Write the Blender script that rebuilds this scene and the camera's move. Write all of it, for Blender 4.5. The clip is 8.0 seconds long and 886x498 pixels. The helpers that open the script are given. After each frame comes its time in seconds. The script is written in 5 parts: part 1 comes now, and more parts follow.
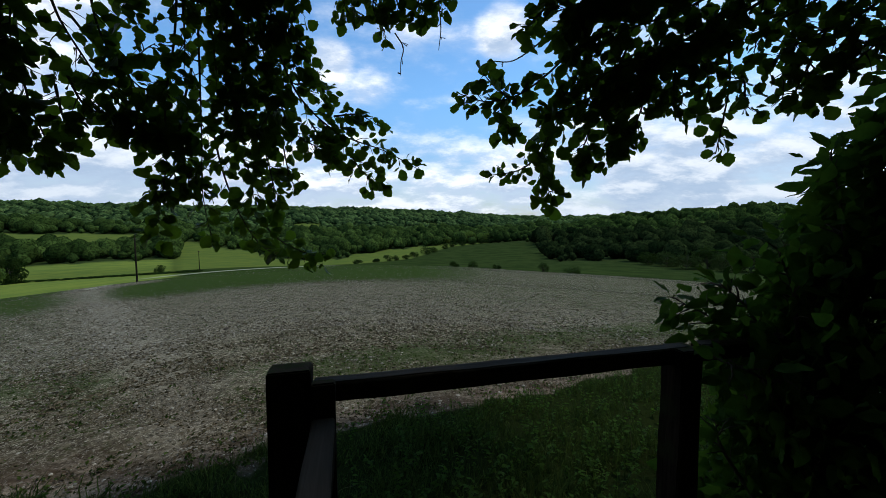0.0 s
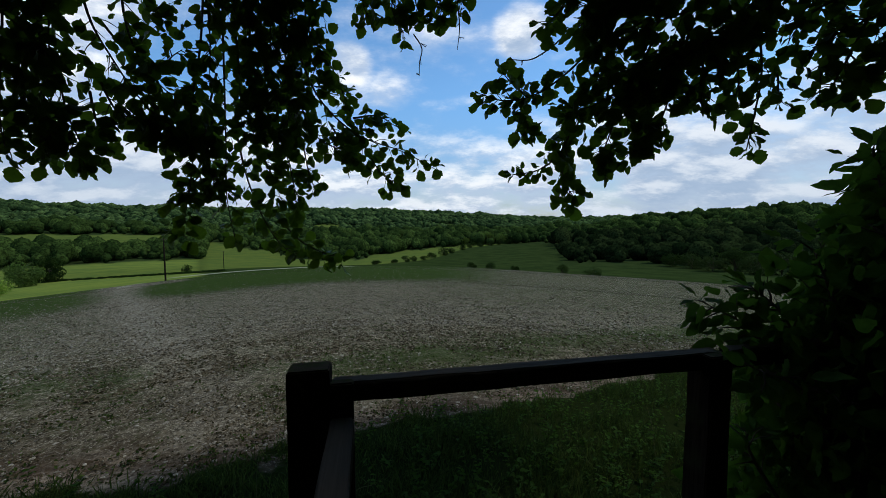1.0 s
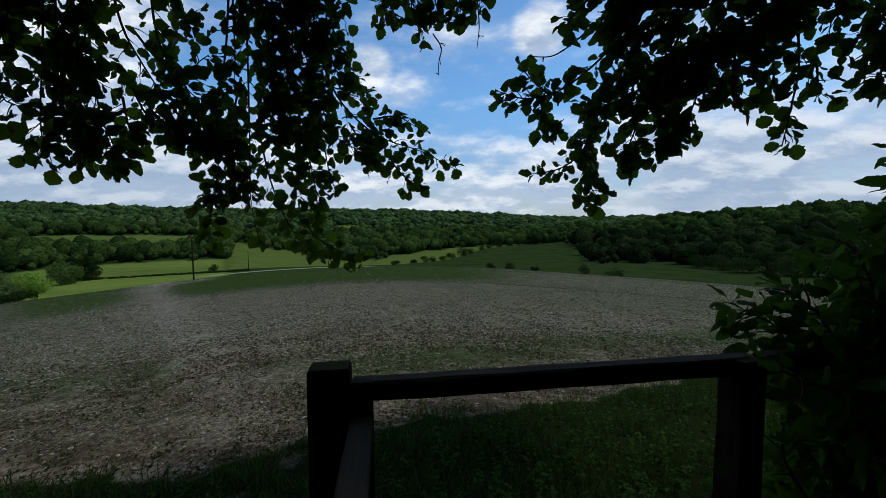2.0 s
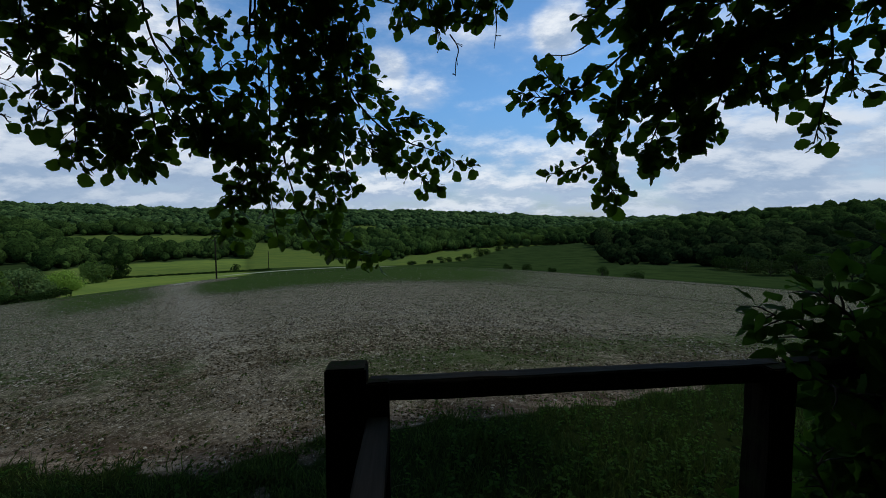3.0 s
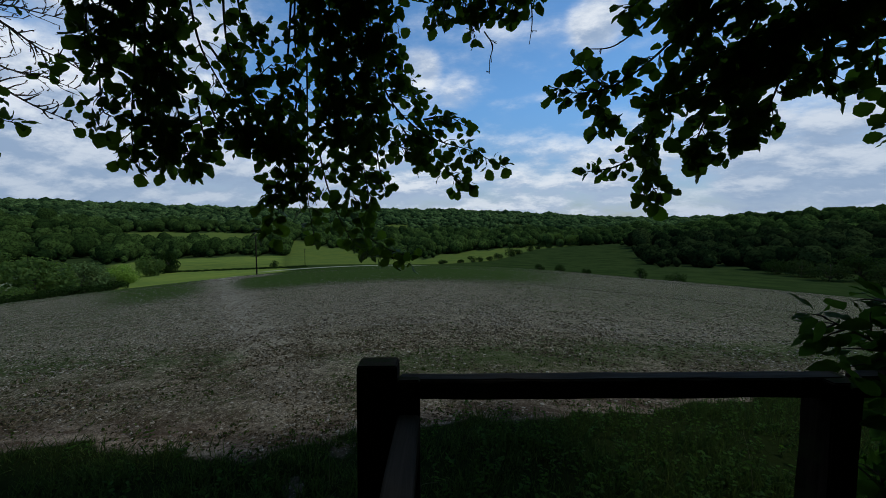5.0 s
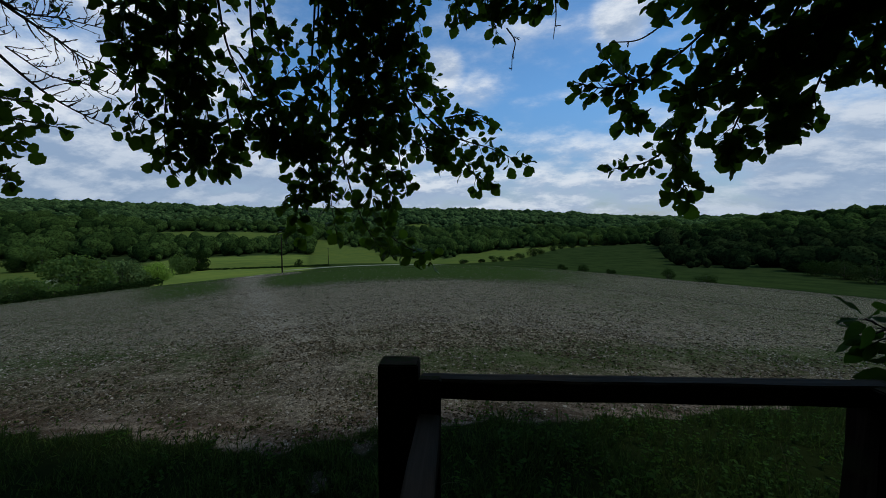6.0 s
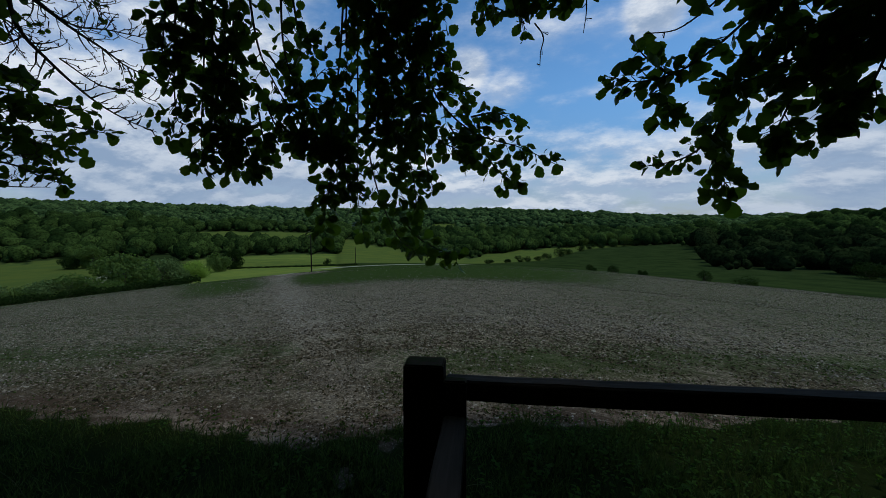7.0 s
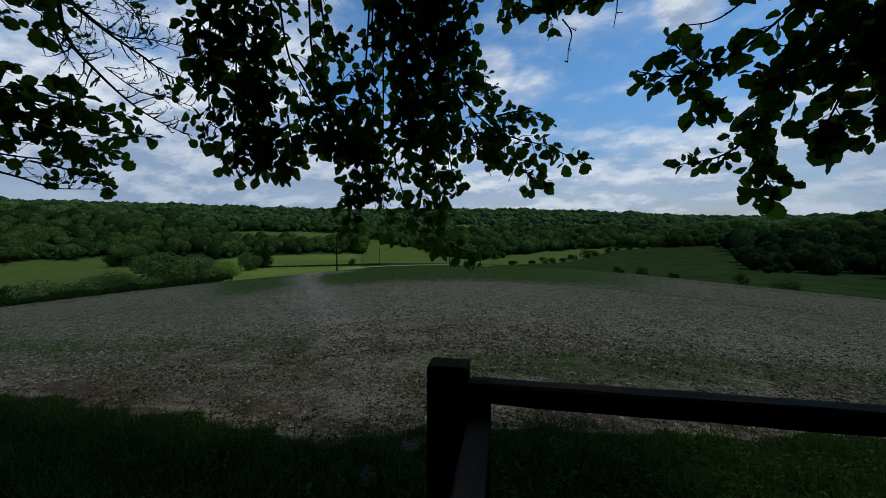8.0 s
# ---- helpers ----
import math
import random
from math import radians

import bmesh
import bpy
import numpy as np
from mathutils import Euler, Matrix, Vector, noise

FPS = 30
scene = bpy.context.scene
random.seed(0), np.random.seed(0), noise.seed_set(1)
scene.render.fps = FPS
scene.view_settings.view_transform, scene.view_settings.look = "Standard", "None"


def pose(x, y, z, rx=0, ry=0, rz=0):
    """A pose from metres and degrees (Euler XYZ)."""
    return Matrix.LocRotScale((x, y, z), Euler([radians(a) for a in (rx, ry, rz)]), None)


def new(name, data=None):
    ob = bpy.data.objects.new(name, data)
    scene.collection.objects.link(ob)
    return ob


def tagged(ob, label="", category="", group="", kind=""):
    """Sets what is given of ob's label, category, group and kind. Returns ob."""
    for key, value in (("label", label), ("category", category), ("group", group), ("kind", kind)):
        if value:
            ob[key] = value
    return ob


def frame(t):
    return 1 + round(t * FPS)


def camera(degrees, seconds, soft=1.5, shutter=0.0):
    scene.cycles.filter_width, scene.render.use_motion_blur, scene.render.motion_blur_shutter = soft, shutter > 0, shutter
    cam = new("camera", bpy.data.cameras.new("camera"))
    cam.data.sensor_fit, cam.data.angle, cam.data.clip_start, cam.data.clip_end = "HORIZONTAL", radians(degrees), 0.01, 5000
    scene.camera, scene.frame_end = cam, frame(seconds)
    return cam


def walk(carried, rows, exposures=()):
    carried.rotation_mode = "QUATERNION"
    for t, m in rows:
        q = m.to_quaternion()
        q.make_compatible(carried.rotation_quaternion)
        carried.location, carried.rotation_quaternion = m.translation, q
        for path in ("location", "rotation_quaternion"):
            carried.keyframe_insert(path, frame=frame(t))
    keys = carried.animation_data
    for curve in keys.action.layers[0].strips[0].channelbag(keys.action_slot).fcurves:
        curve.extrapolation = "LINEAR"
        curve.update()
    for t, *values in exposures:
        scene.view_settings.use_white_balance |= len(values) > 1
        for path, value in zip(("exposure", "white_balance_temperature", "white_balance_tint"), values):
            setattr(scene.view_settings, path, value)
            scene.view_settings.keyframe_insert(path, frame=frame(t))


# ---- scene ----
cam = camera(100.0, 8.0, soft=0.6)
EYE, TILT = 1.55, -4.2
ROWS = [
    (0.0, 0.0, 0.0, 0.0, 0.0, 0.0, 0.0),
    (0.5, -0.001, 0.004, -0.001, 1.125, 0.11, -0.02),
    (1.0, -0.002, 0.008, -0.001, 2.73, 0.14, -0.14),
    (1.5, -0.004, 0.015, -0.002, 4.23, 0.155, -0.18),
    (3.0, -0.005, 0.019, -0.002, 8.14, 0.27, -0.40),
    (3.5, -0.006, 0.021, -0.002, 9.13, 0.325, -0.573),
    (4.0, -0.007, 0.021, -0.002, 9.94, 0.37, -0.716),
    (4.5, -0.008, 0.022, -0.002, 11.345, 0.25, -0.904),
    (6.0, -0.012, 0.033, -0.004, 16.14, -0.05, -1.208),
    (6.5, -0.014, 0.036, -0.004, 17.97, -0.079, -1.28),
    (7.0, -0.017, 0.044, -0.004, 20.06, -0.168, -1.38),
    (7.5, -0.020, 0.047, -0.004, 21.60, -0.056, -1.54),
    (8.0, -0.024, 0.052, -0.004, 23.65, -0.176, -1.702),
]
walk(cam, [(t, pose(0, 0, EYE, TILT, 0, 0) @ pose(x, y, z, 90 + pitch, roll, yaw)) for t, x, y, z, yaw, pitch, roll in ROWS],
     exposures=[(0.0, 0.31, 6700, 10), (1.0, 0.08, 6650, 10), (1.5, 0.0, 6600, 10), (4.0, -0.19, 6400, 10), (8.0, -0.37, 6250, 10)])

# ---- sky and sun ----
SUN_AZ, SUN_EL = radians(82), radians(58)   # azimuth clockwise from +y


def math_node(tree, op, a, b=None, clamp=False):
    n = tree.nodes.new("ShaderNodeMath")
    n.operation, n.use_clamp = op, clamp
    for i, v in enumerate((a, b)):
        if v is None:
            continue
        if isinstance(v, (int, float)):
            n.inputs[i].default_value = v
        else:
            tree.links.new(v, n.inputs[i])
    return n.outputs[0]


def remap(tree, value, lo, hi, out_lo=0.0, out_hi=1.0, smooth=True):
    n = tree.nodes.new("ShaderNodeMapRange")
    n.interpolation_type = "SMOOTHSTEP" if smooth else "LINEAR"
    tree.links.new(value, n.inputs[0])
    for i, v in enumerate((lo, hi, out_lo, out_hi)):
        n.inputs[i + 1].default_value = v
    return n.outputs[0]


def noise_node(tree, vector, scale, detail=4.0, rough=0.55, distort=0.0):
    n = tree.nodes.new("ShaderNodeTexNoise")
    n.inputs["Scale"].default_value, n.inputs["Detail"].default_value = scale, detail
    n.inputs["Roughness"].default_value, n.inputs["Distortion"].default_value = rough, distort
    if vector is not None:
        tree.links.new(vector, n.inputs["Vector"])
    return n.outputs["Fac"]


def mix_color(tree, fac, a, b, blend="MIX"):
    n = tree.nodes.new("ShaderNodeMix")
    n.data_type, n.blend_type = "RGBA", blend
    for sock, v in ((n.inputs[0], fac), (n.inputs[6], a), (n.inputs[7], b)):
        if isinstance(v, (int, float)):
            sock.default_value = v
        elif isinstance(v, tuple):
            sock.default_value = (*v, 1.0)
        else:
            tree.links.new(v, sock)
    return n.outputs[2]


world = bpy.data.worlds.new("sky")
scene.world = world
world.use_nodes = True
wt = world.node_tree
wt.nodes.clear()
sky = wt.nodes.new("ShaderNodeTexSky")
sky.sky_type, sky.sun_disc, sky.sun_elevation, sky.sun_rotation = "NISHITA", False, SUN_EL, SUN_AZ
sky.air_density, sky.dust_density, sky.ozone_density = 1.0, 0.6, 1.6
way = wt.nodes.new("ShaderNodeTexCoord").outputs["Generated"]
sep = wt.nodes.new("ShaderNodeSeparateXYZ")
wt.links.new(way, sep.inputs[0])


def on_layer(lift, scale):
    """Where a look upward meets the flat layer of cloud, so that banks crowd together towards the horizon."""
    high = math_node(wt, "ADD", sep.outputs[2], lift)
    n = wt.nodes.new("ShaderNodeCombineXYZ")
    deep = math_node(wt, "MAXIMUM", math_node(wt, "ADD", high, 0.40), 0.05)
    wt.links.new(math_node(wt, "MULTIPLY", math_node(wt, "DIVIDE", sep.outputs[0], deep), scale), n.inputs[0])
    wt.links.new(math_node(wt, "MULTIPLY", math_node(wt, "DIVIDE", sep.outputs[1], deep), scale * 1.25), n.inputs[1])
    wt.links.new(math_node(wt, "MULTIPLY", high, 2.0 * scale), n.inputs[2])
    return n.outputs[0]


def puff(direction, size, gain):
    """One cumulus: nearness to a direction."""
    n = wt.nodes.new("ShaderNodeVectorMath")
    n.operation = "DOT_PRODUCT"
    wt.links.new(way, n.inputs[0])
    n.inputs[1].default_value = Vector(direction).normalized()
    return remap(wt, n.outputs["Value"], math.cos(radians(size)), 1.0, 0.0, gain)


def density(lift):
    d = math_node(wt, "ADD", math_node(wt, "MULTIPLY", noise_node(wt, on_layer(lift, 1.15), 1.0, 3.0, 0.5, 0.0), 0.60),
                  math_node(wt, "MULTIPLY", noise_node(wt, on_layer(lift, 3.4), 1.0, 10.0, 0.60, 0.0), 0.80))
    high = math_node(wt, "ADD", sep.outputs[2], lift)
    # banks low over the hills and heaped to the west, open blue ahead
    d = math_node(wt, "ADD", d, remap(wt, high, 0.12, 0.36, 0.17, -0.13))
    d = math_node(wt, "ADD", d, remap(wt, sep.outputs[0], 0.1, 0.6, 0.0, 0.07))
    return math_node(wt, "ADD", d, remap(wt, sep.outputs[0], -0.95, -0.45, 0.12, 0.0))


dens, above = density(0.0), density(0.022)
for direction, size, gain in (((0.14, 0.89, 0.44), 4.6, 0.33), ((-0.26, 0.89, 0.37), 3.6, 0.28), ((-0.81, 0.46, 0.37), 22, 0.20), ((-0.72, 0.66, 0.5), 12, 0.18)):
    p = puff(direction, size, gain)
    dens, above = math_node(wt, "ADD", dens, p), math_node(wt, "ADD", above, p)
alpha = remap(wt, dens, 0.60, 0.96)
lit = math_node(wt, "MULTIPLY", remap(wt, math_node(wt, "SUBTRACT", dens, above), -0.06, 0.13), remap(wt, sep.outputs[2], 0.0, 0.2, 0.6, 1.0))
thick = remap(wt, dens, 0.74, 1.04)
body = mix_color(wt, thick, (6.2, 7.5, 9.6), (4.3, 5.7, 7.9))
# the far western banks lie in their own shade, and those to the east are thick and grey
shade = math_node(wt, "MULTIPLY", remap(wt, sep.outputs[0], -0.25, -0.62), remap(wt, sep.outputs[2], 0.30, 0.10))
shade = math_node(wt, "MAXIMUM", shade, remap(wt, sep.outputs[0], 0.0, 0.5, 0.0, 0.9))
body = mix_color(wt, math_node(wt, "MULTIPLY", shade, 0.3), body, (3.2, 4.5, 6.4))
lit = math_node(wt, "MULTIPLY", lit, math_node(wt, "SUBTRACT", 1.0, math_node(wt, "MULTIPLY", shade, 0.4)))
cloud = mix_color(wt, lit, body, (11.6, 12.1, 12.6))
tone = mix_color(wt, remap(wt, sep.outputs[2], 0.02, 0.34), (0.92, 1.05, 1.25), (1.15, 1.75, 2.10))
blue = mix_color(wt, 1.0, sky.outputs[0], tone, "MULTIPLY")
mixed = mix_color(wt, math_node(wt, "MULTIPLY", alpha, 0.95), blue, cloud)
bg = wt.nodes.new("ShaderNodeBackground")
bg.inputs["Strength"].default_value = 0.085
wt.links.new(mixed, bg.inputs["Color"])
wt.links.new(bg.outputs[0], wt.nodes.new("ShaderNodeOutputWorld").inputs[0])

sun_data = bpy.data.lights.new("sun", "SUN")
sun_data.energy, sun_data.angle, sun_data.color = 1.75, radians(5), (1.0, 0.95, 0.86)
sun = new("sun", sun_data)
sun_dir = Vector((math.sin(SUN_AZ) * math.cos(SUN_EL), math.cos(SUN_AZ) * math.cos(SUN_EL), math.sin(SUN_EL)))
sun.matrix_world = Matrix.Translation(sun_dir * 60) @ sun_dir.to_track_quat("Z", "Y").to_matrix().to_4x4()


# ---- materials ----
def material(name, rough=0.8, spec=0.3):
    m = bpy.data.materials.new(name)
    m.use_nodes = True
    t = m.node_tree
    b = t.nodes["Principled BSDF"]
    b.inputs["Roughness"].default_value = rough
    b.inputs["Specular IOR Level"].default_value = spec
    return m, t, b


def bump(t, b, height, strength, distance):
    n = t.nodes.new("ShaderNodeBump")
    n.inputs["Strength"].default_value, n.inputs["Distance"].default_value = strength, distance
    t.links.new(height, n.inputs["Height"])
    t.links.new(n.outputs[0], b.inputs["Normal"])


def place(t):
    return t.nodes.new("ShaderNodeNewGeometry").outputs["Position"]


def island(t):
    return t.nodes.new("ShaderNodeNewGeometry").outputs["Random Per Island"]


def leaf_material(name, dark, light, glow, rough=0.45):
    """A leaf blade: glossy top, light that shines through, tone that varies leaf by leaf."""
    m, t, b = material(name, rough, 0.03)
    v = math_node(t, "ADD", island(t), t.nodes.new("ShaderNodeObjectInfo").outputs["Random"])
    v = math_node(t, "FRACT", v)
    n = noise_node(t, place(t), 45, 3)
    c = mix_color(t, v, dark, light)
    c = mix_color(t, remap(t, n, 0.35, 0.7), c, tuple(0.75 * x for x in dark))
    t.links.new(c, b.inputs["Base Color"])
    tr = t.nodes.new("ShaderNodeBsdfTranslucent")
    tr.inputs[0].default_value = (*glow, 1)
    mx = t.nodes.new("ShaderNodeMixShader")
    mx.inputs[0].default_value = 0.34
    t.links.new(b.outputs[0], mx.inputs[1])
    t.links.new(tr.outputs[0], mx.inputs[2])
    t.links.new(mx.outputs[0], t.nodes["Material Output"].inputs[0])
    bump(t, b, n, 0.3, 0.002)
    return m


LEAF = leaf_material("tree_leaf", (0.030, 0.060, 0.012), (0.055, 0.105, 0.020), (0.15, 0.26, 0.015))
SHRUB = leaf_material("shrub_leaf", (0.017, 0.040, 0.007), (0.043, 0.092, 0.015), (0.11, 0.22, 0.02), 0.75)
GRASS = leaf_material("grass_blade", (0.004, 0.010, 0.002), (0.090, 0.128, 0.032), (0.055, 0.098, 0.018), 0.7)


def bark_material(name, a, b_, scale):
    m, t, b = material(name, 0.9, 0.05)
    n = noise_node(t, place(t), scale, 6, 0.65, 0.4)
    t.links.new(mix_color(t, n, a, b_), b.inputs["Base Color"])
    bump(t, b, n, 0.6, 0.01)
    return m


BARK = bark_material("bark", (0.035, 0.028, 0.02), (0.11, 0.09, 0.065), 30)


def timber_material(name, worn):
    m, t, b = material(name, 0.9, 0.04)
    co = t.nodes.new("ShaderNodeTexCoord").outputs["Object"]
    mp = t.nodes.new("ShaderNodeMapping")
    mp.inputs["Scale"].default_value = (3.0, 60.0, 60.0)
    t.links.new(co, mp.inputs[0])
    grain = noise_node(t, mp.outputs[0], 1.0, 6, 0.6, 0.6)
    stain = noise_node(t, co, 7.0, 4, 0.6)
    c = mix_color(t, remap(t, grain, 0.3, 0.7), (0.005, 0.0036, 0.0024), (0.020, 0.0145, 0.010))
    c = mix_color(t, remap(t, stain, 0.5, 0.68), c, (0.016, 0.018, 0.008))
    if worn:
        # the upper face of a rail, worn pale and lightened further to paint sky light
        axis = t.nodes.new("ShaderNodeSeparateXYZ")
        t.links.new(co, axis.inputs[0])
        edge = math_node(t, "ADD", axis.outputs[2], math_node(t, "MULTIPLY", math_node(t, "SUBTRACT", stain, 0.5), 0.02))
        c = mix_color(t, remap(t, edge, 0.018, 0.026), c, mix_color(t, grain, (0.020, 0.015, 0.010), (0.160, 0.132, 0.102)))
    else:
        # sawn end of a post: grey end grain with moss, sky light painted in
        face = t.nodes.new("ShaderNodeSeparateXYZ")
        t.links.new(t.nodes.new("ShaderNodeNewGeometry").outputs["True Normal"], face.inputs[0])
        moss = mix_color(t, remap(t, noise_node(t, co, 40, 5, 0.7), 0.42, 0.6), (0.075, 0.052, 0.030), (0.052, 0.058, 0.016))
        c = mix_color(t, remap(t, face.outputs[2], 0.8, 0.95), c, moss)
    t.links.new(c, b.inputs["Base Color"])
    bump(t, b, grain, 0.7, 0.004)
    return m


TIMBER, RAIL = timber_material("weathered_timber", False), timber_material("worn_lit_rail", True)


def wood_crown_material(name, a, b_, c_, scale=0.45, scale2=1.6):
    m, t, b = material(name, 1.0, 0.0)
    p = place(t)
    n1 = noise_node(t, p, scale, 5, 0.7)
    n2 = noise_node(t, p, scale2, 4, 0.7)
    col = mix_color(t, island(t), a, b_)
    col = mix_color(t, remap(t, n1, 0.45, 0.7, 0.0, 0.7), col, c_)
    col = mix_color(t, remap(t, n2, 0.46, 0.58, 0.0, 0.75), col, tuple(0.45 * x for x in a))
    t.links.new(col, b.inputs["Base Color"])
    bump(t, b, math_node(t, "ADD", n1, math_node(t, "MULTIPLY", n2, 0.7)), 1.0, 2.2)
    return m


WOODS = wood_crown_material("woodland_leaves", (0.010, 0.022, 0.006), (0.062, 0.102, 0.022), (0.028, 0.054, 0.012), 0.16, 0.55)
# the same woodland leaf, darkened to paint cloud shade on the right slope
CLOUD_SHADED_WOODS = wood_crown_material("cloud_shaded_woodland_leaves", (0.005, 0.012, 0.004), (0.031, 0.047, 0.014), (0.012, 0.022, 0.007), 0.16, 0.6)
# paler greens that paint sunlight and distance haze onto the far woods
HAZE_PALED_WOODS = wood_crown_material("haze_paled_woodland_leaves", (0.014, 0.032, 0.011), (0.090, 0.142, 0.042), (0.036, 0.066, 0.021), 0.07, 0.26)
HEDGE = leaf_material("hedgerow_leaves", (0.034, 0.064, 0.016), (0.120, 0.175, 0.044), (0.17, 0.27, 0.04), 0.9)
GREY_HEDGE = leaf_material("grey_hedgerow_leaves", (0.060, 0.100, 0.030), (0.170, 0.230, 0.080), (0.16, 0.24, 0.06), 0.9)
BRIGHT_HEDGE = leaf_material("bright_hedgerow_leaves", (0.105, 0.180, 0.026), (0.270, 0.385, 0.062), (0.30, 0.46, 0.05), 0.9)


def ground_material():
    m, t, b = material("ground", 1.0, 0.0)
    p = place(t)

    def attr(name):
        n = t.nodes.new("ShaderNodeAttribute")
        n.attribute_name = name
        return n.outputs["Fac"]

    big = noise_node(t, p, 0.09, 4, 0.6)
    mid = noise_node(t, p, 0.9, 5, 0.65)
    small = noise_node(t, p, 9.0, 5, 0.7)
    grit = noise_node(t, p, 38.0, 3, 0.7)
    # flinty chalk soil: pale fragments of several sizes over dark clods
    bent = t.nodes.new("ShaderNodeVectorMath")
    bent.operation = "ADD"
    warp = t.nodes.new("ShaderNodeTexNoise")
    warp.inputs["Scale"].default_value = 20.0
    t.links.new(p, warp.inputs["Vector"])
    shift = t.nodes.new("ShaderNodeVectorMath")
    shift.operation = "SCALE"
    shift.inputs["Scale"].default_value = 0.05
    t.links.new(warp.outputs["Color"], shift.inputs[0])
    t.links.new(p, bent.inputs[0])
    t.links.new(shift.outputs[0], bent.inputs[1])

    def fragments(scale, lo, hi):
        n = t.nodes.new("ShaderNodeTexVoronoi")
        n.inputs["Scale"].default_value = scale
        t.links.new(bent.outputs[0], n.inputs["Vector"])
        tone = t.nodes.new("ShaderNodeSeparateColor")
        t.links.new(n.outputs["Color"], tone.inputs[0])
        size = remap(t, tone.outputs[1], 0.0, 1.0, lo, hi, False)
        inside = remap(t, math_node(t, "SUBTRACT", size, n.outputs["Distance"]), 0.0, 0.08)
        return inside, tone.outputs[0]

    clod = noise_node(t, p, 3.6, 5, 0.75)
    speck = noise_node(t, p, 14.0, 5, 0.8)
    soil = mix_color(t, remap(t, small, 0.34, 0.66), (0.020, 0.017, 0.010), (0.150, 0.130, 0.082))
    soil = mix_color(t, remap(t, clod, 0.50, 0.62, 0, 0.4), soil, (0.040, 0.036, 0.024))
    f1, c1 = fragments(31.0, -0.15, 0.62)
    f2, c2 = fragments(70.0, -0.10, 0.66)
    soil = mix_color(t, math_node(t, "MULTIPLY", f1, 0.85), soil, mix_color(t, c1, (0.13, 0.114, 0.074), (0.38, 0.345, 0.245)))
    soil = mix_color(t, math_node(t, "MULTIPLY", f2, 0.85), soil, mix_color(t, c2, (0.12, 0.106, 0.068), (0.44, 0.400, 0.295)))
    soil = mix_color(t, remap(t, speck, 0.45, 0.37, 0, 0.85), soil, (0.014, 0.016, 0.008))
    soil = mix_color(t, math_node(t, "MULTIPLY", attr("path"), remap(t, speck, 0.38, 0.62, 0.10, 0.5)), soil, (0.275, 0.245, 0.180))
    rows = t.nodes.new("ShaderNodeMapping")
    rows.inputs["Rotation"].default_value = (0, 0, -0.25)
    rows.inputs["Scale"].default_value = (0.5, 2.4, 1.0)
    t.links.new(p, rows.inputs[0])
    patch = noise_node(t, rows.outputs[0], 0.9, 8, 0.78)
    soil = mix_color(t, remap(t, math_node(t, "ADD", math_node(t, "MULTIPLY", patch, 0.6), math_node(t, "MULTIPLY", speck, 0.45)), 0.56, 0.66, 0, 0.7), soil, (0.036, 0.026, 0.015))
    weeds = mix_color(t, small, (0.009, 0.022, 0.005), (0.046, 0.074, 0.017))
    grow = math_node(t, "ADD", math_node(t, "MULTIPLY", speck, 2.6), math_node(t, "MULTIPLY", math_node(t, "ADD", clod, patch), 0.8))
    weed_mask = remap(t, math_node(t, "ADD", attr("weed"), grow), 2.38, 2.48)
    soil = mix_color(t, math_node(t, "MULTIPLY", weed_mask, remap(t, attr("weed"), 0.3, 0.8, 0.7, 0.97)), soil, weeds)
    # trodden lane: pale crust and dark reddish clods
    dirt = mix_color(t, remap(t, speck, 0.38, 0.62), (0.046, 0.035, 0.023), (0.245, 0.195, 0.138))
    dirt = mix_color(t, remap(t, math_node(t, "ADD", math_node(t, "MULTIPLY", patch, 0.7), math_node(t, "MULTIPLY", speck, 0.5)), 0.55, 0.64), dirt, mix_color(t, small, (0.020, 0.013, 0.008), (0.090, 0.062, 0.040)))
    dirt = mix_color(t, math_node(t, "MULTIPLY", f2, remap(t, c2, 0.6, 0.8, 0, 0.6)), dirt, (0.24, 0.215, 0.185))
    soil = mix_color(t, attr("dirt"), soil, dirt)
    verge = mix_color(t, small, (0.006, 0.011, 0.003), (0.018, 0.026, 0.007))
    # cloud shade goes into the pasture green, sunshine into the bright one
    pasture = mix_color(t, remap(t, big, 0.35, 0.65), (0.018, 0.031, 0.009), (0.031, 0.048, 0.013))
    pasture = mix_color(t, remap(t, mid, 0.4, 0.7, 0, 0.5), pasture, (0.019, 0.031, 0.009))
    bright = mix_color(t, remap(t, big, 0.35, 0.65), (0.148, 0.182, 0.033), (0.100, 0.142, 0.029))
    floor = mix_color(t, mid, (0.015, 0.03, 0.008), (0.035, 0.05, 0.016))
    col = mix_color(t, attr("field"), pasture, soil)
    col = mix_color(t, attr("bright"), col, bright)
    col = mix_color(t, attr("track"), col, (0.30, 0.31, 0.19))
    col = mix_color(t, attr("woods"), col, floor)
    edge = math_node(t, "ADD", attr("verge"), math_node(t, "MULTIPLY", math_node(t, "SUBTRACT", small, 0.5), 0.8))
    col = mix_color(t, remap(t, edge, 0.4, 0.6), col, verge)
    t.links.new(col, b.inputs["Base Color"])
    h = math_node(t, "ADD", math_node(t, "MULTIPLY", small, 0.7), math_node(t, "MULTIPLY", grit, 0.3))
    bump(t, b, h, 0.8, 0.05)
    return m


GROUND = ground_material()


def flint_material():
    m, t, b = material("flint", 0.7, 0.15)
    n = noise_node(t, place(t), 60, 4)
    c = mix_color(t, island(t), (0.06, 0.054, 0.036), (0.31, 0.285, 0.215))
    t.links.new(mix_color(t, remap(t, n, 0.45, 0.7), c, (0.11, 0.09, 0.07)), b.inputs["Base Color"])
    return m


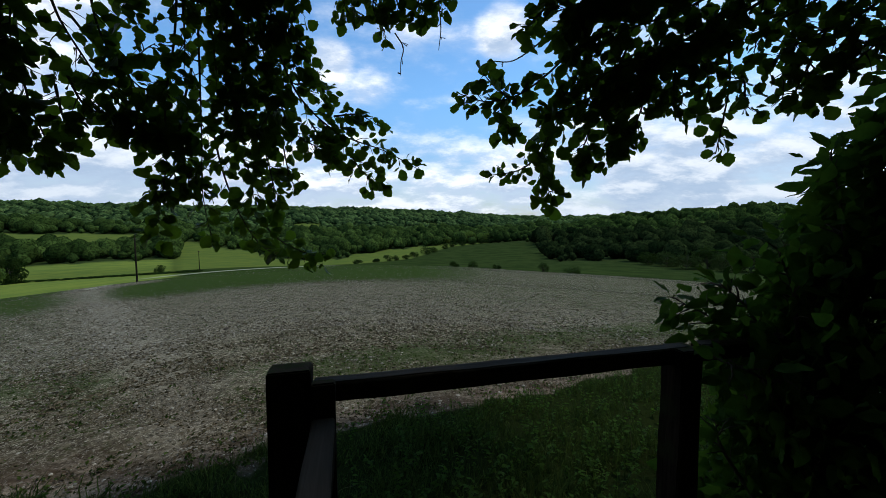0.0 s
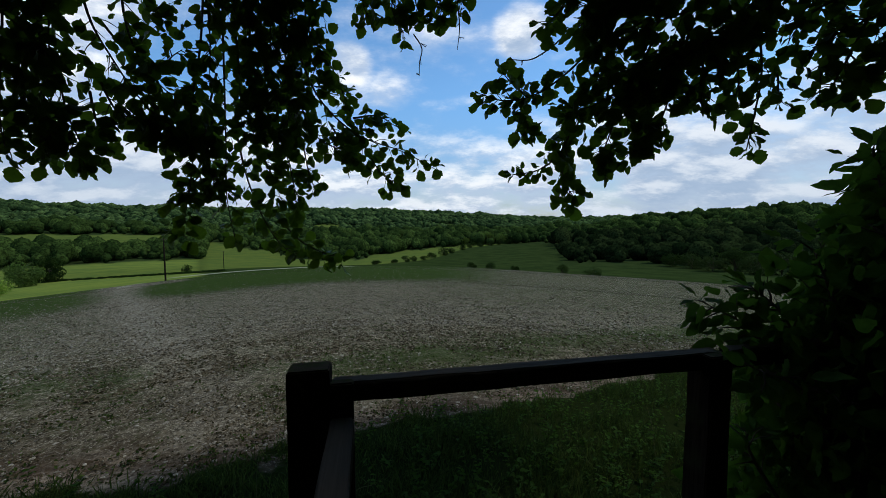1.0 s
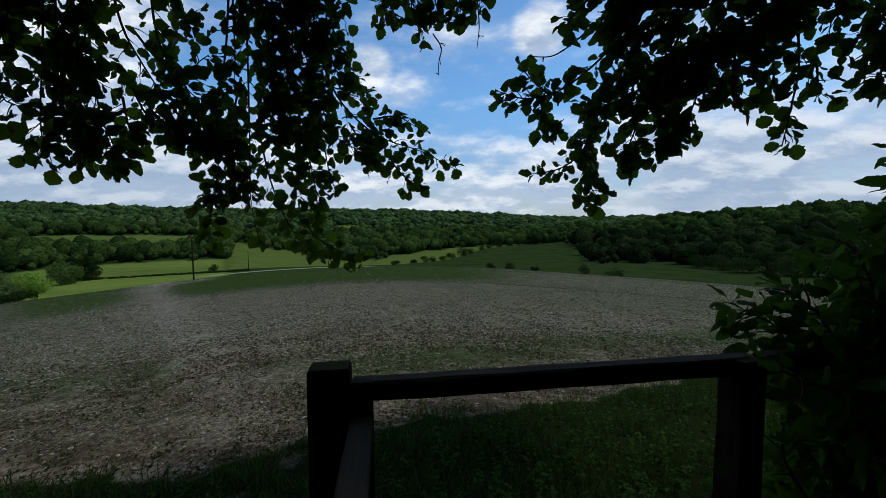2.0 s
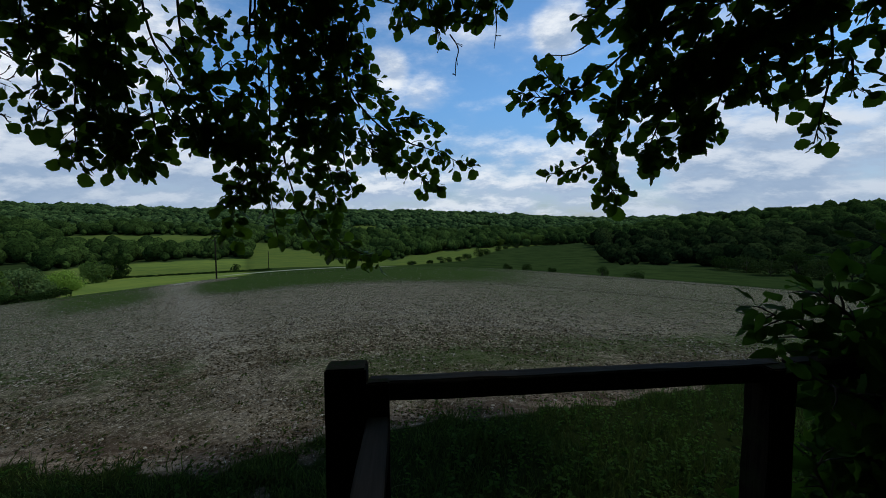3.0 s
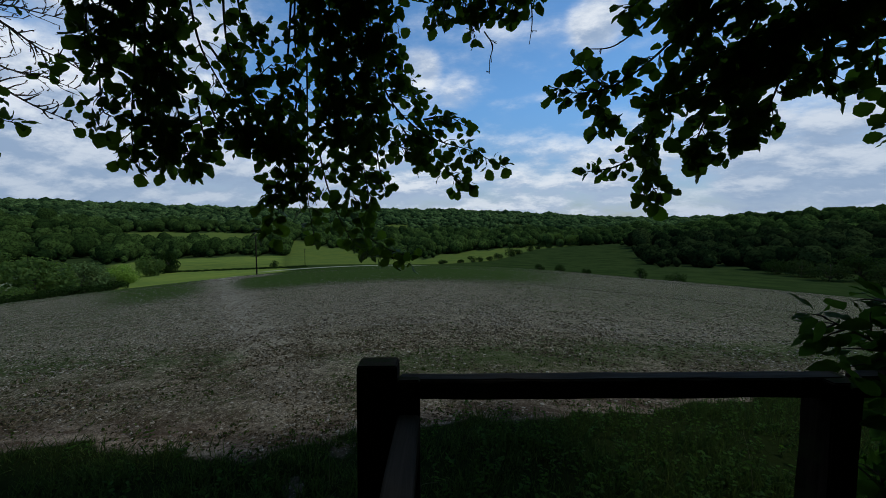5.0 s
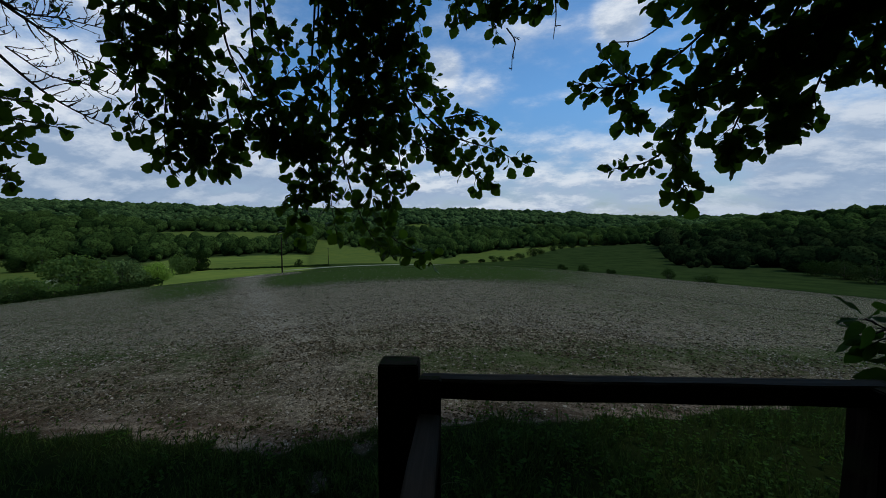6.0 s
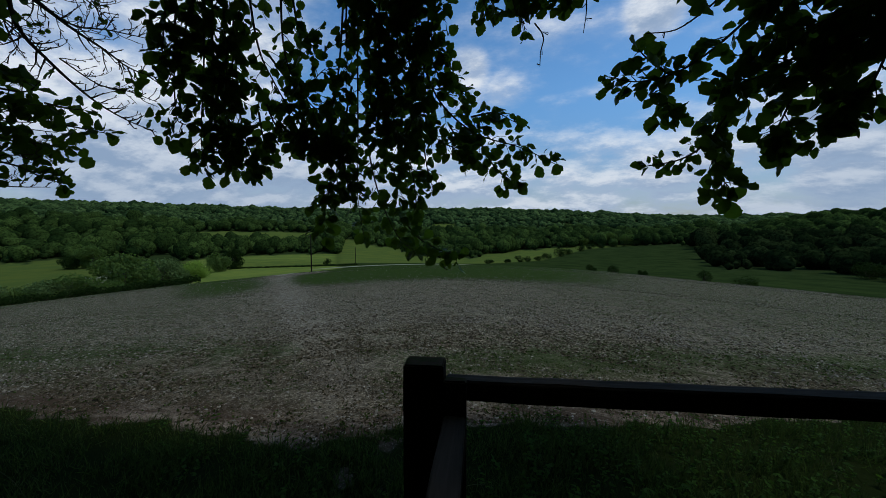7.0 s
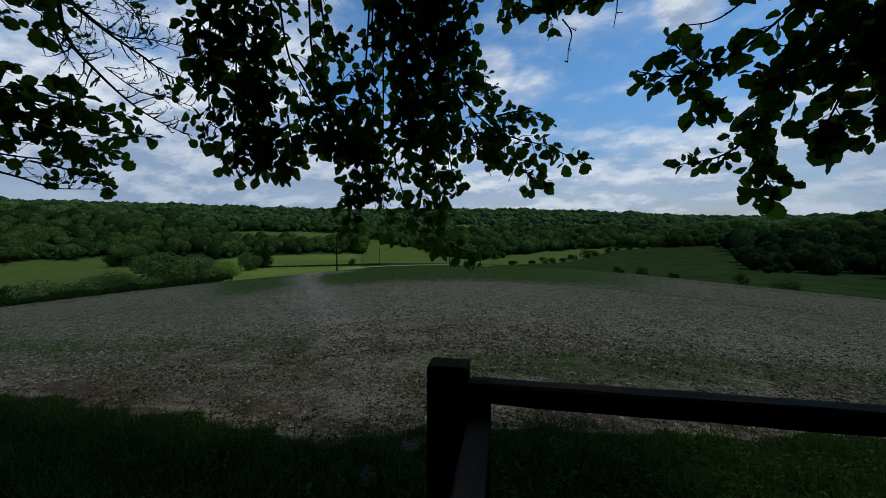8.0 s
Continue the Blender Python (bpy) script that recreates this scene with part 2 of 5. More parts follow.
FLINT = flint_material()


def clod_material():
    m, t, b = material("clod", 1.0, 0.0)
    c = mix_color(t, island(t), (0.016, 0.013, 0.008), (0.125, 0.100, 0.064))
    t.links.new(mix_color(t, remap(t, noise_node(t, place(t), 25, 4), 0.45, 0.65, 0, 0.6), c, (0.030, 0.036, 0.014)), b.inputs["Base Color"])
    return m


CLOD = clod_material()


# ---- mesh helpers ----
def mesh_object(name, verts, faces, mat, parent=None, label="", smooth=False):
    me = bpy.data.meshes.new(name)
    me.from_pydata(np.asarray(verts, dtype=float).tolist(), [], faces.tolist() if isinstance(faces, np.ndarray) else faces)
    me.materials.append(mat)
    if smooth:
        me.polygons.foreach_set("use_smooth", np.ones(len(me.polygons), dtype=bool))
    me.update()
    ob = new(name, me)
    if parent is not None:
        ob.parent = parent
    return tagged(ob, label)


def part(name, bm, mat, parent, label=""):
    me = bpy.data.meshes.new(name)
    bm.to_mesh(me)
    bm.free()
    me.materials.append(mat)
    ob = new(name, me)
    ob.parent = parent
    return tagged(ob, label)


def thing(name, at, label, category, group="", kind=""):
    ob = new(name)
    ob.matrix_basis = Matrix.Translation(at)
    ob.empty_display_size = 0.1
    return tagged(ob, label, category, group, kind)


def stamp(tv, tf, places, turns, sizes):
    """Many copies of a small template joined: places (n,3), turns (n,3,3), sizes (n,) or (n,3)."""
    places, turns, sizes = np.asarray(places), np.asarray(turns), np.asarray(sizes)
    if sizes.ndim == 1:
        sizes = sizes[:, None].repeat(3, 1)
    v = np.einsum("nij,nkj->nki", turns, tv[None] * sizes[:, None, :]) + places[:, None, :]
    n, k = len(places), len(tv)
    out = []
    for f in tf:
        out.append(np.asarray(f)[None, :] + (np.arange(n) * k)[:, None])
    faces = [row for block in out for row in block.tolist()]
    return v.reshape(-1, 3), faces


def frames_from(ahead, normal):
    """Rotation matrices whose y axis is ahead and z axis is near normal."""
    y = ahead / np.linalg.norm(ahead, axis=1, keepdims=True)
    x = np.cross(y, normal)
    x /= np.linalg.norm(x, axis=1, keepdims=True) + 1e-9
    z = np.cross(x, y)
    return np.stack([x, y, z], axis=2)


# ---- the lie of the land ----
RADII = np.array([90, 130, 200, 330, 500, 800, 1300, 2600, 4800])
RISE = {   # bearing: elevation of the ground seen from the stile, in degrees, at each radius
    -180: (3, 3, 3, 3, 3, 3, 2.5, 1.5, 0.8),
    -120: (-3, -3, -2, -1, 0, 1, 1.5, 1.2, 0.6),
    -78: (-8.5, -8.4, -7.4, -5.3, -3.2, 0.4, 1.7, 1.2, 0.5),
    -60: (-8.0, -7.8, -6.6, -5.0, -3.5, -0.6, 1.8, 1.2, 0.5),
    -45: (-7.4, -6.9, -6.2, -4.6, -3.2, -1.0, 1.5, 1.0, 0.5),
    -32: (-6.7, -6.35, -6.0, -4.8, -3.4, -1.4, 1.4, 1.0, 0.5),
    -18: (-6.45, -6.3, -6.4, -5.8, -4.5, -2.0, 1.6, 1.0, 0.4),
    0: (-6.8, -7.3, -6.2, -4.8, -3.4, -2.0, 1.05, 0.6, 0.3),
    15: (-7.5, -7.9, -6.7, -4.4, -3.0, -1.8, -0.5, 0.1, 0.1),
    28: (-7.6, -8.0, -6.3, -4.1, -1.7, 0.35, 0.4, 0.3, 0.2),
    42: (-7.6, -8.0, -6.2, -3.9, -1.0, 0.8, 0.8, 0.6, 0.4),
    90: (-4, -4, -3, -2, 0, 1.5, 1.5, 1.0, 0.5),
    180: (3, 3, 3, 3, 3, 3, 2.5, 1.5, 0.8),
}
_az = np.array(sorted(RISE))
_near = np.array([0.0, 3.0, 8.0, 20.0, 45.0, 68.0])
_lr = np.concatenate([np.log(_near + 2.0), np.log(RADII + 2.0)])
_A = np.arange(-180, 181)
_L = np.linspace(_lr[0], _lr[-1], 160)


def _land():
    rows = []
    for a in _az:
        far = 1.55 + RADII * np.tan(np.radians(np.array(RISE[a], dtype=float)))
        u = _near / 90.0
        near = far[0] * (0.80 * u + 0.20 * u * u)
        rows.append(np.interp(_L, _lr, np.concatenate([near, far])))
    rows = np.array(rows)
    grid = np.array([[np.interp(a, _az, rows[:, j]) for j in range(len(_L))] for a in _A])
    k = np.exp(-0.5 * (np.arange(-9, 10) / 4.0) ** 2)
    k /= k.sum()
    pad = np.concatenate([grid[-10:-1], grid, grid[1:10]])
    grid = np.array([np.convolve(pad[:, j], k, "valid") for j in range(len(_L))]).T
    return grid


_grid = _land()


def ground_z(x, y):
    x, y = np.asarray(x, dtype=float), np.asarray(y, dtype=float)
    r = np.hypot(x, y)
    a = np.degrees(np.arctan2(x, y)) + 180.0
    l = (np.log(r + 2.0) - _L[0]) / (_L[1] - _L[0])
    l = np.clip(l, 0, len(_L) - 1.001)
    i, j = np.clip(a.astype(int), 0, 359), l.astype(int)
    u, v = a - i, l - j
    g = _grid
    return (g[i, j] * (1 - u) + g[i + 1, j] * u) * (1 - v) + (g[i, j + 1] * (1 - u) + g[i + 1, j + 1] * u) * v


def polar(az, r):
    az = np.radians(az)
    return r * np.sin(az), r * np.cos(az)


def step(x, a, b):
    t = np.clip((x - a) / (b - a), 0, 1)
    return t * t * (3 - 2 * t)


VERGE_X = np.array([-30, -7.7, -6.3, -3.6, -2.4, -2.0, -1.6, -0.9, 0.1, 1.5, 2.85, 12.0])
VERGE_Y = np.array([0.0, 2.14, 2.36, 2.44, 2.42, 2.46, 2.76, 3.04, 3.6, 4.42, 5.25, 9.4])


def field_edge(az):
    """Radius at which the ploughed field ends."""
    return np.interp(az, [-180, -100, -74, -60, -48, -30, 0, 20, 45, 70, 180], [40, 70, 90, 93, 88, 95, 95, 92, 92, 80, 40])


def masks(x, y):
    r = np.hypot(x, y)
    az = np.degrees(np.arctan2(x, y))
    edge = field_edge(az)
    field = 1 - step(r, edge - 1.0, edge + 1.0)
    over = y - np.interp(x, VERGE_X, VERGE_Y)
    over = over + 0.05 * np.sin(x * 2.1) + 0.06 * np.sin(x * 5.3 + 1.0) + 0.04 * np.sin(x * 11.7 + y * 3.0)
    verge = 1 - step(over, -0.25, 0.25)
    path_az = -43.5 + 10.0 * np.exp(-(r - 3) / 6.0)
    path = np.exp(-((az - path_az) / (1.6 + 14.0 / (r + 1))) ** 2) * step(r, 3.0, 4.5)
    weed = 0.08 + 0.10 * step(r, 9, 20) + 0.80 * step(r, 17, 34) * step(az, -44 + 6 * np.sin(r * 0.13), -36) * (1 - step(az, -14, 12)) + 0.07 * step(r, 45, 80)
    weed += 0.42 * np.exp(-((over - 2.2) / 1.1) ** 2) * step(az, -34, -14)
    weed += 0.22 * np.exp(-((over - 2.6) / 1.1) ** 2) * (1 - step(az, -46, -34))
    # right-hand weed cover partly stands in for cloud shade on the soil
    weed += 0.12 * step(r, 7, 14) * step(az, -18, 6) + 0.10 * step(r, 6, 10) * (1 - step(az, -56, -44))
    weed += 0.46 * step(r, 18, 36) * (1 - step(az, -49, -44.5)) * step(az, -58, -52)
    weed += 0.25 * step(r, 45, 80) * (1 - step(az, -46, -42))
    weed -= 0.30 * path
    for lane, wide, much in ((0.95, 0.2, 0.14), (1.6, 0.3, 0.12), (2.6, 0.4, 0.10)):
        weed += much * np.exp(-((over - lane - 0.12 * np.sin(x * 1.3)) / wide) ** 2) * (1 - step(az, -26, -14))
    weed += 0.1 * step(over, 0.9, 0.2)
    dirt = 0.9 * np.exp(-((over - 0.2) / 0.38) ** 2) + 0.35 * np.exp(-((over - 1.2) / 0.8) ** 2)
    # bare earth worn through the verge beside the stile
    spots = 0.62 + 0.55 * np.sin(7.0 * x + 3.0 * y) * np.sin(9.0 * y - 4.0 * x + 1.0) + 0.25 * np.sin(23 * x + 5 * y) * np.sin(19 * y)
    worn = np.clip(spots, 0, 1) * np.exp(-(((x + 1.22 + 0.1 * y) / 0.42) ** 2)) * step(y, 1.2, 1.7) * (1 - step(y, 2.6, 3.2))
    worn = np.clip(1.1 * worn - 0.32, 0, 1)
    verge = verge * (1 - 0.85 * worn)
    dirt = np.maximum(dirt, worn)
    # where sunlit grass is painted with the bright green
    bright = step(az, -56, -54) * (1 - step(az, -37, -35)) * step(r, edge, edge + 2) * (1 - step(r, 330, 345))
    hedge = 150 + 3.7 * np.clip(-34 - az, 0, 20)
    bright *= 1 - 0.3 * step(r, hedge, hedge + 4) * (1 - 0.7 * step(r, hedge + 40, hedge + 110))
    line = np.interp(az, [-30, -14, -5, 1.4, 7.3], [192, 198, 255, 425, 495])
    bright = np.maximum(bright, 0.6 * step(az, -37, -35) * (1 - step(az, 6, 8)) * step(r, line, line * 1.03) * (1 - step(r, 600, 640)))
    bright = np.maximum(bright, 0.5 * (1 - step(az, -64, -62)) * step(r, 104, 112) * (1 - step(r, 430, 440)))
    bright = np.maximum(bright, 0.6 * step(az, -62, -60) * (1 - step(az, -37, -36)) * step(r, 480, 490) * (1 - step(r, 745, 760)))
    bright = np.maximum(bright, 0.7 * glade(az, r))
    track = 0.8 * step(az, -41, -37) * (1 - step(az, -17, -14)) * step(r, 114, 116) * (1 - step(r, 121, 124))
    track = np.maximum(track, 0.7 * np.exp(-((az + 63.2 - (r - 200) * 0.012) / 0.35) ** 2) * step(r, 130, 140) * (1 - step(r, 330, 345)))
    # the foot-worn line where the path leaves the field
    track = np.maximum(track, 0.8 * np.exp(-((az + 42.3 + (95 - r) * 0.042) / 0.42) ** 2) * step(r, 52, 66) * (1 - step(r, 94, 98)))
    woods = wooded(az, r).astype(float)
    return dict(field=field, verge=verge, weed=weed, dirt=dirt, bright=bright, woods=woods, path=path, track=track)


def glade(az, r):
    """Small clearings high on the far slope."""
    g = 0.0 * az
    for a0, r0, da, dr in ((-20, 880, 2.0, 60), (5.5, 830, 1.6, 50), (-2.5, 960, 1.6, 40), (-46, 1180, 6, 25)):
        g = np.maximum(g, 1.0 * ((np.abs(az - a0) < da) & (np.abs(r - r0) < dr)))
    return g


def wooded(az, r):
    base = np.interp(az, [-180, -90, -64, -57, -55.5, -36, -35, -26, -24, -15, -13, 0, 13.5, 15.5, 30, 50, 180],
                     [150, 420, 420, 400, 345, 345, 600, 430, 340, 345, 400, 490, 500, 240, 235, 235, 200])
    w = r > base + 14 * np.sin(az * 1.3) + 9 * np.sin(az * 3.7 + 1)
    w &= ~((az > -52 - (r - 500) * 0.020 + 0.8 * np.sin(r * 0.05)) & (az < -37.5 - 0.7 * np.sin(r * 0.03)) & (r > 500 + 14 * np.sin(az * 2.0)) & (r < 730 + 10 * np.sin(az * 1.1)))
    return w & (glade(az, r) < 0.5)


def build_ground():
    az = np.concatenate([np.arange(-180, -82, 4.0), np.arange(-82, 58, 0.5), np.arange(58, 180, 4.0)])
    r = np.concatenate([np.arange(0.3, 12, 0.15), np.geomspace(12, 4800, 170)])
    n, m = len(az), len(r)
    A, R = np.meshgrid(az, r, indexing="ij")
    x, y = polar(A, R)
    z = ground_z(x, y)
    rough = np.array([noise.noise((px * 1.4, py * 1.4, 0)) * 0.03 + noise.noise((px * 5, py * 5, 4)) * 0.014
                      for px, py in zip(x.ravel(), y.ravel())]).reshape(z.shape)
    z = z + rough * (R < 40)
    verts = np.stack([x, y, z], axis=-1).reshape(-1, 3)
    i, j = np.meshgrid(np.arange(n), np.arange(m - 1), indexing="ij")
    k = (i + 1) % n
    faces = np.stack([i * m + j, i * m + j + 1, k * m + j + 1, k * m + j], axis=-1).reshape(-1, 4)
    verts = np.concatenate([verts, [[0, 0, float(ground_z(0, 0))]]])
    hub = [[len(verts) - 1, a * m, ((a + 1) % n) * m] for a in range(n)]
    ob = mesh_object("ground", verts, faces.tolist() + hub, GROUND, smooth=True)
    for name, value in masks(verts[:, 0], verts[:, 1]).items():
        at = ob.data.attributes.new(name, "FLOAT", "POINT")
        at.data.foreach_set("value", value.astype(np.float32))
    tagged(ob, "flinty ploughed field with a grass verge, falling to green valley pasture", "ground", kind="structure")
    return ob


LAND = build_ground()


# ---- woods on the hills ----
def ico(sub):
    bm = bmesh.new()
    bmesh.ops.create_icosphere(bm, subdivisions=sub, radius=1.0)
    v = np.array([q.co[:] for q in bm.verts])
    f = np.array([[q.index for q in p.verts] for p in bm.faces])
    bm.free()
    return v, f


def crown_template(sub, seed, clumps=0):
    """A lumpy broadleaf crown, one unit wide and high, standing on z=0."""
    v, f = ico(sub)
    rng = np.random.default_rng(seed)
    lumps = rng.normal(size=(16, 3))
    lumps[:, 2] = np.abs(lumps[:, 2]) * 0.8
    lumps /= np.linalg.norm(lumps, axis=1, keepdims=True)
    bulge = np.max(np.clip((v @ lumps.T - 0.72) / 0.28, 0, 1) ** 0.6, axis=1)
    fuzz = np.array([noise.noise(Vector(p) * 3.1 + Vector((seed, 0, 0))) for p in v])
    rough = 1.0 if sub > 1 else 0.5
    r = (0.42 + rough * (0.13 * bulge + 0.07 * fuzz)) * (1 + rough * rng.uniform(-0.06, 0.06, len(v)))
    out = v * r[:, None]
    out[:, 2] = out[:, 2] * 0.95 + 0.42
    out[:, 2] = np.maximum(out[:, 2], 0.0)
    faces = f.tolist()
    if clumps:
        # tufts of leaves standing proud of the crown
        d = rng.normal(size=(clumps, 3))
        d[:, 2] = np.abs(d[:, 2]) * 1.1 - 0.25
        d /= np.linalg.norm(d, axis=1, keepdims=True)
        near = np.argmax(d @ v.T, axis=1)
        at = out[near] * 1.0 + d * rng.uniform(-0.02, 0.02, (clumps, 1))
        a = rng.normal(size=(clumps, 3))
        x = np.cross(d, a)
        x /= np.linalg.norm(x, axis=1, keepdims=True)
        y = np.cross(d, x)
        s = rng.uniform(0.05, 0.10, (clumps, 1))
        base = len(out)
        ring = [at + s * (math.cos(q) * x + math.sin(q) * y) * rng.uniform(0.6, 1.2, (clumps, 1)) - d * 0.03 for q in (0, 1.9, 4.1)]
        out = np.concatenate([out, np.stack([*ring, at + d * s * 0.3], axis=1).reshape(-1, 3)])
        for k in range(clumps):
            o = base + 4 * k
            faces += [[o, o + 1, o + 3], [o + 1, o + 2, o + 3], [o + 2, o, o + 3]]
    return out, np.array(faces)


def turn_z(a):
    c, s, o = np.cos(a), np.sin(a), np.zeros_like(a)
    return np.stack([np.stack([c, -s, o], -1), np.stack([s, c, o], -1), np.stack([o, o, o + 1], -1)], axis=1)


def build_woods(name, az0, az1, r0, r1, sub, gap, size, seed, label, clumps=0, squat=1.0, mat=None):
    rng = np.random.default_rng(seed)
    places = []
    r = r0
    while r < r1:
        g = gap * (r / 400.0) ** 0.62
        n = int(math.radians(az1 - az0) * r / g)
        a = az0 + (np.arange(n) + rng.random(n)) * (az1 - az0) / max(n, 1)
        a += rng.uniform(-0.6, 0.6, n) * (az1 - az0) / max(n, 1)
        rr = r + rng.uniform(-1.1, 1.1, n) * g
        keep = wooded(a, rr)
        places.append(np.stack([a[keep], rr[keep], np.full(keep.sum(), g / gap)], -1))
        r += g * 0.9
    P = np.concatenate(places)
    x, y = polar(P[:, 0], P[:, 1])
    z = ground_z(x, y)
    stand = np.sin(x * 0.031 + 1.3) * np.sin(y * 0.027) + 0.6 * np.sin(x * 0.09) * np.sin(y * 0.075 + 2.0)
    s = size * P[:, 2] * (1 + 0.16 * stand) * (0.42 + 1.0 * rng.random(len(P)) ** 1.5) * (1.12 if squat < 1 else 1.0)
    kinds = rng.integers(0, 6, len(P))
    verts, faces, base = [], [], 0
    for k in range(6):
        tv, tf = crown_template(sub, seed * 10 + k, clumps)
        sel = kinds == k
        if not sel.any():
            continue
        sz = np.stack([s[sel], s[sel], s[sel] * squat * rng.uniform(0.8, 1.15, sel.sum())], -1)
        v = np.einsum("nij,nkj->nki", turn_z(rng.uniform(0, 6.28, sel.sum())), tv[None] * sz[:, None, :])
        v += np.stack([x[sel], y[sel], z[sel] - 0.3], -1)[:, None, :]
        m = sel.sum()
        f = tf[None] + (np.arange(m) * len(tv))[:, None, None] + base
        verts.append(v.reshape(-1, 3))
        faces.append(f.reshape(-1, 3))
        base += m * len(tv)
    ob = mesh_object(name, np.concatenate(verts), np.concatenate(faces), mat or WOODS, smooth=True)
    return tagged(ob, label, "woodland", kind="stuff")


build_woods("hillside_wood", 2, 62, 235, 470, 2, 9.6, 10.4, 6, "mixed broadleaf woodland on the near slope, cloud shade in its colour", 36, 1.22, CLOUD_SHADED_WOODS)
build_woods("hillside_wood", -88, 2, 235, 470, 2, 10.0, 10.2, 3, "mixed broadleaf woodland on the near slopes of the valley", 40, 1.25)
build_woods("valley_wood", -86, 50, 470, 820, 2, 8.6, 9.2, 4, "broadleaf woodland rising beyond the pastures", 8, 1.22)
build_woods("distant_wood", -86, 50, 820, 1500, 1, 6.3, 7.6, 5, "far broadleaf woodland covering the opposite hillside to its skyline", 0, 0.85, HAZE_PALED_WOODS)
build_woods("skyline_wood", -40, 25, 1500, 2800, 1, 11.0, 13.0, 7, "far woodland along the valley end, haze painted into its colour", 0, 0.6, HAZE_PALED_WOODS)


# ---- fence beside the stile ----
def plank(length, width, height, rng, bevel=0.004, wobble=0.003):
    """A sawn timber along x from 0 to length, worn at its edges."""
    bm = bmesh.new()
    bmesh.ops.create_cube(bm, size=1.0)
    bmesh.ops.scale(bm, vec=(length, width, height), verts=bm.verts)
    bmesh.ops.translate(bm, vec=(length / 2, 0, 0), verts=bm.verts)
    long = [e for e in bm.edges if abs(e.verts[0].co.x - e.verts[1].co.x) > length * 0.5]
    bmesh.ops.subdivide_edges(bm, edges=long, cuts=max(3, int(length / 0.06)), use_grid_fill=True)
    bmesh.ops.bevel(bm, geom=[e for e in bm.edges if e.is_manifold and e.calc_face_angle(0) > 0.6], offset=bevel, segments=2, affect="EDGES")
    off = rng.uniform(0, 50)
    for v in bm.verts:
        n = noise.noise_vector(Vector((v.co.x * 6 + off, v.co.y * 14, v.co.z * 14)))
        v.co += Vector((0, n.y, n.z)) * wobble
    return bm


def timber(name, a, b, width, height, parent, rng, label="", mat=None):
    """A timber from a to b (world), width across and height upward."""
    a, b = Vector(a), Vector(b)
    d = (b - a)
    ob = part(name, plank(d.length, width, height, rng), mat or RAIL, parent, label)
    ob.matrix_basis = Matrix.Translation(a - parent.matrix_basis.translation) @ d.to_track_quat("X", "Z").to_matrix().to_4x4()
    return ob


def build_fence():
    rng = random.Random(4)
    along = Vector((1.01, 0.25, 0)).normalized()
    out = Vector((-along.y, along.x, 0))
    a = Vector((-0.392, 0.928, 0))
    gz = float(ground_z(a.x, a.y))
    fence = thing("wooden_fence", (a.x, a.y, gz), "dark weathered timber post and rail fence on the grass verge", "fence")
    top = Vector((0, 0, 1))
    back = Matrix.Translation((-a.x, -a.y, -gz))

    def upright(name, at, height, w, d, label=""):
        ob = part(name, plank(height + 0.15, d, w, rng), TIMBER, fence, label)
        m = Matrix((( 0, out.x, along.x, at.x), (0, out.y, along.y, at.y), (1, 0, 0, gz - 0.15), (0, 0, 0, 1)))
        ob.matrix_basis = back @ m
        return ob

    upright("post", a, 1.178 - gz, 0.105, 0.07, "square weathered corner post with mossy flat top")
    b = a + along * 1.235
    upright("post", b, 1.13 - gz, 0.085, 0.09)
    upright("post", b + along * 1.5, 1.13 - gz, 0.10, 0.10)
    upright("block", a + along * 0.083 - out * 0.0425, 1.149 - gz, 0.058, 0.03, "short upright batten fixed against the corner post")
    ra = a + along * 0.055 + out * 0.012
    timber("rail", (ra.x, ra.y, 1.104), (ra.x + along.x * 1.20, ra.y + along.y * 1.20, 1.104), 0.045, 0.056, fence, rng, "top rail, upper edge worn and painted paler as if lit")
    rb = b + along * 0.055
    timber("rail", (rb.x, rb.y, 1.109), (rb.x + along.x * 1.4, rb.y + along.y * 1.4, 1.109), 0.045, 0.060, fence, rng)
    s = a + along * 0.083 - out * 0.06
    e = s - out * 1.25
    timber("rail", (s.x, s.y, 1.03), (e.x, e.y, 1.03), 0.058, 0.07, fence, rng, "return rail running back from the corner post")
    upright("post", e - out * 0.055, 1.1 - gz, 0.10, 0.10)


build_fence()


# ---- leaves and branches ----
def leaf_template(outline, fold=0.16, curl=0.18):
    """A leaf blade one unit long along +y: midrib, two folded halves."""
    pts = np.array(outline)
    n = len(pts)
    mid = np.stack([np.zeros(n), pts[:, 1], -curl * pts[:, 1] ** 2], -1)
    right = np.stack([pts[:, 0], pts[:, 1], fold * pts[:, 0] - curl * pts[:, 1] ** 2], -1)
    left = right * np.array([-1, 1, 1])
    v = np.concatenate([mid, right[1:-1], left[1:-1]])
    k = n - 2
    f = [(0, n, 1), (0, 1, n + k)]
    for i in range(1, n - 2):
        f += [(i, n + i - 1, n + i, i + 1), (i, i + 1, n + k + i, n + k + i - 1)]
    f += [(n - 2, n + k - 1, n - 1), (n - 2, n - 1, n + 2 * k - 1)]
    return v, f




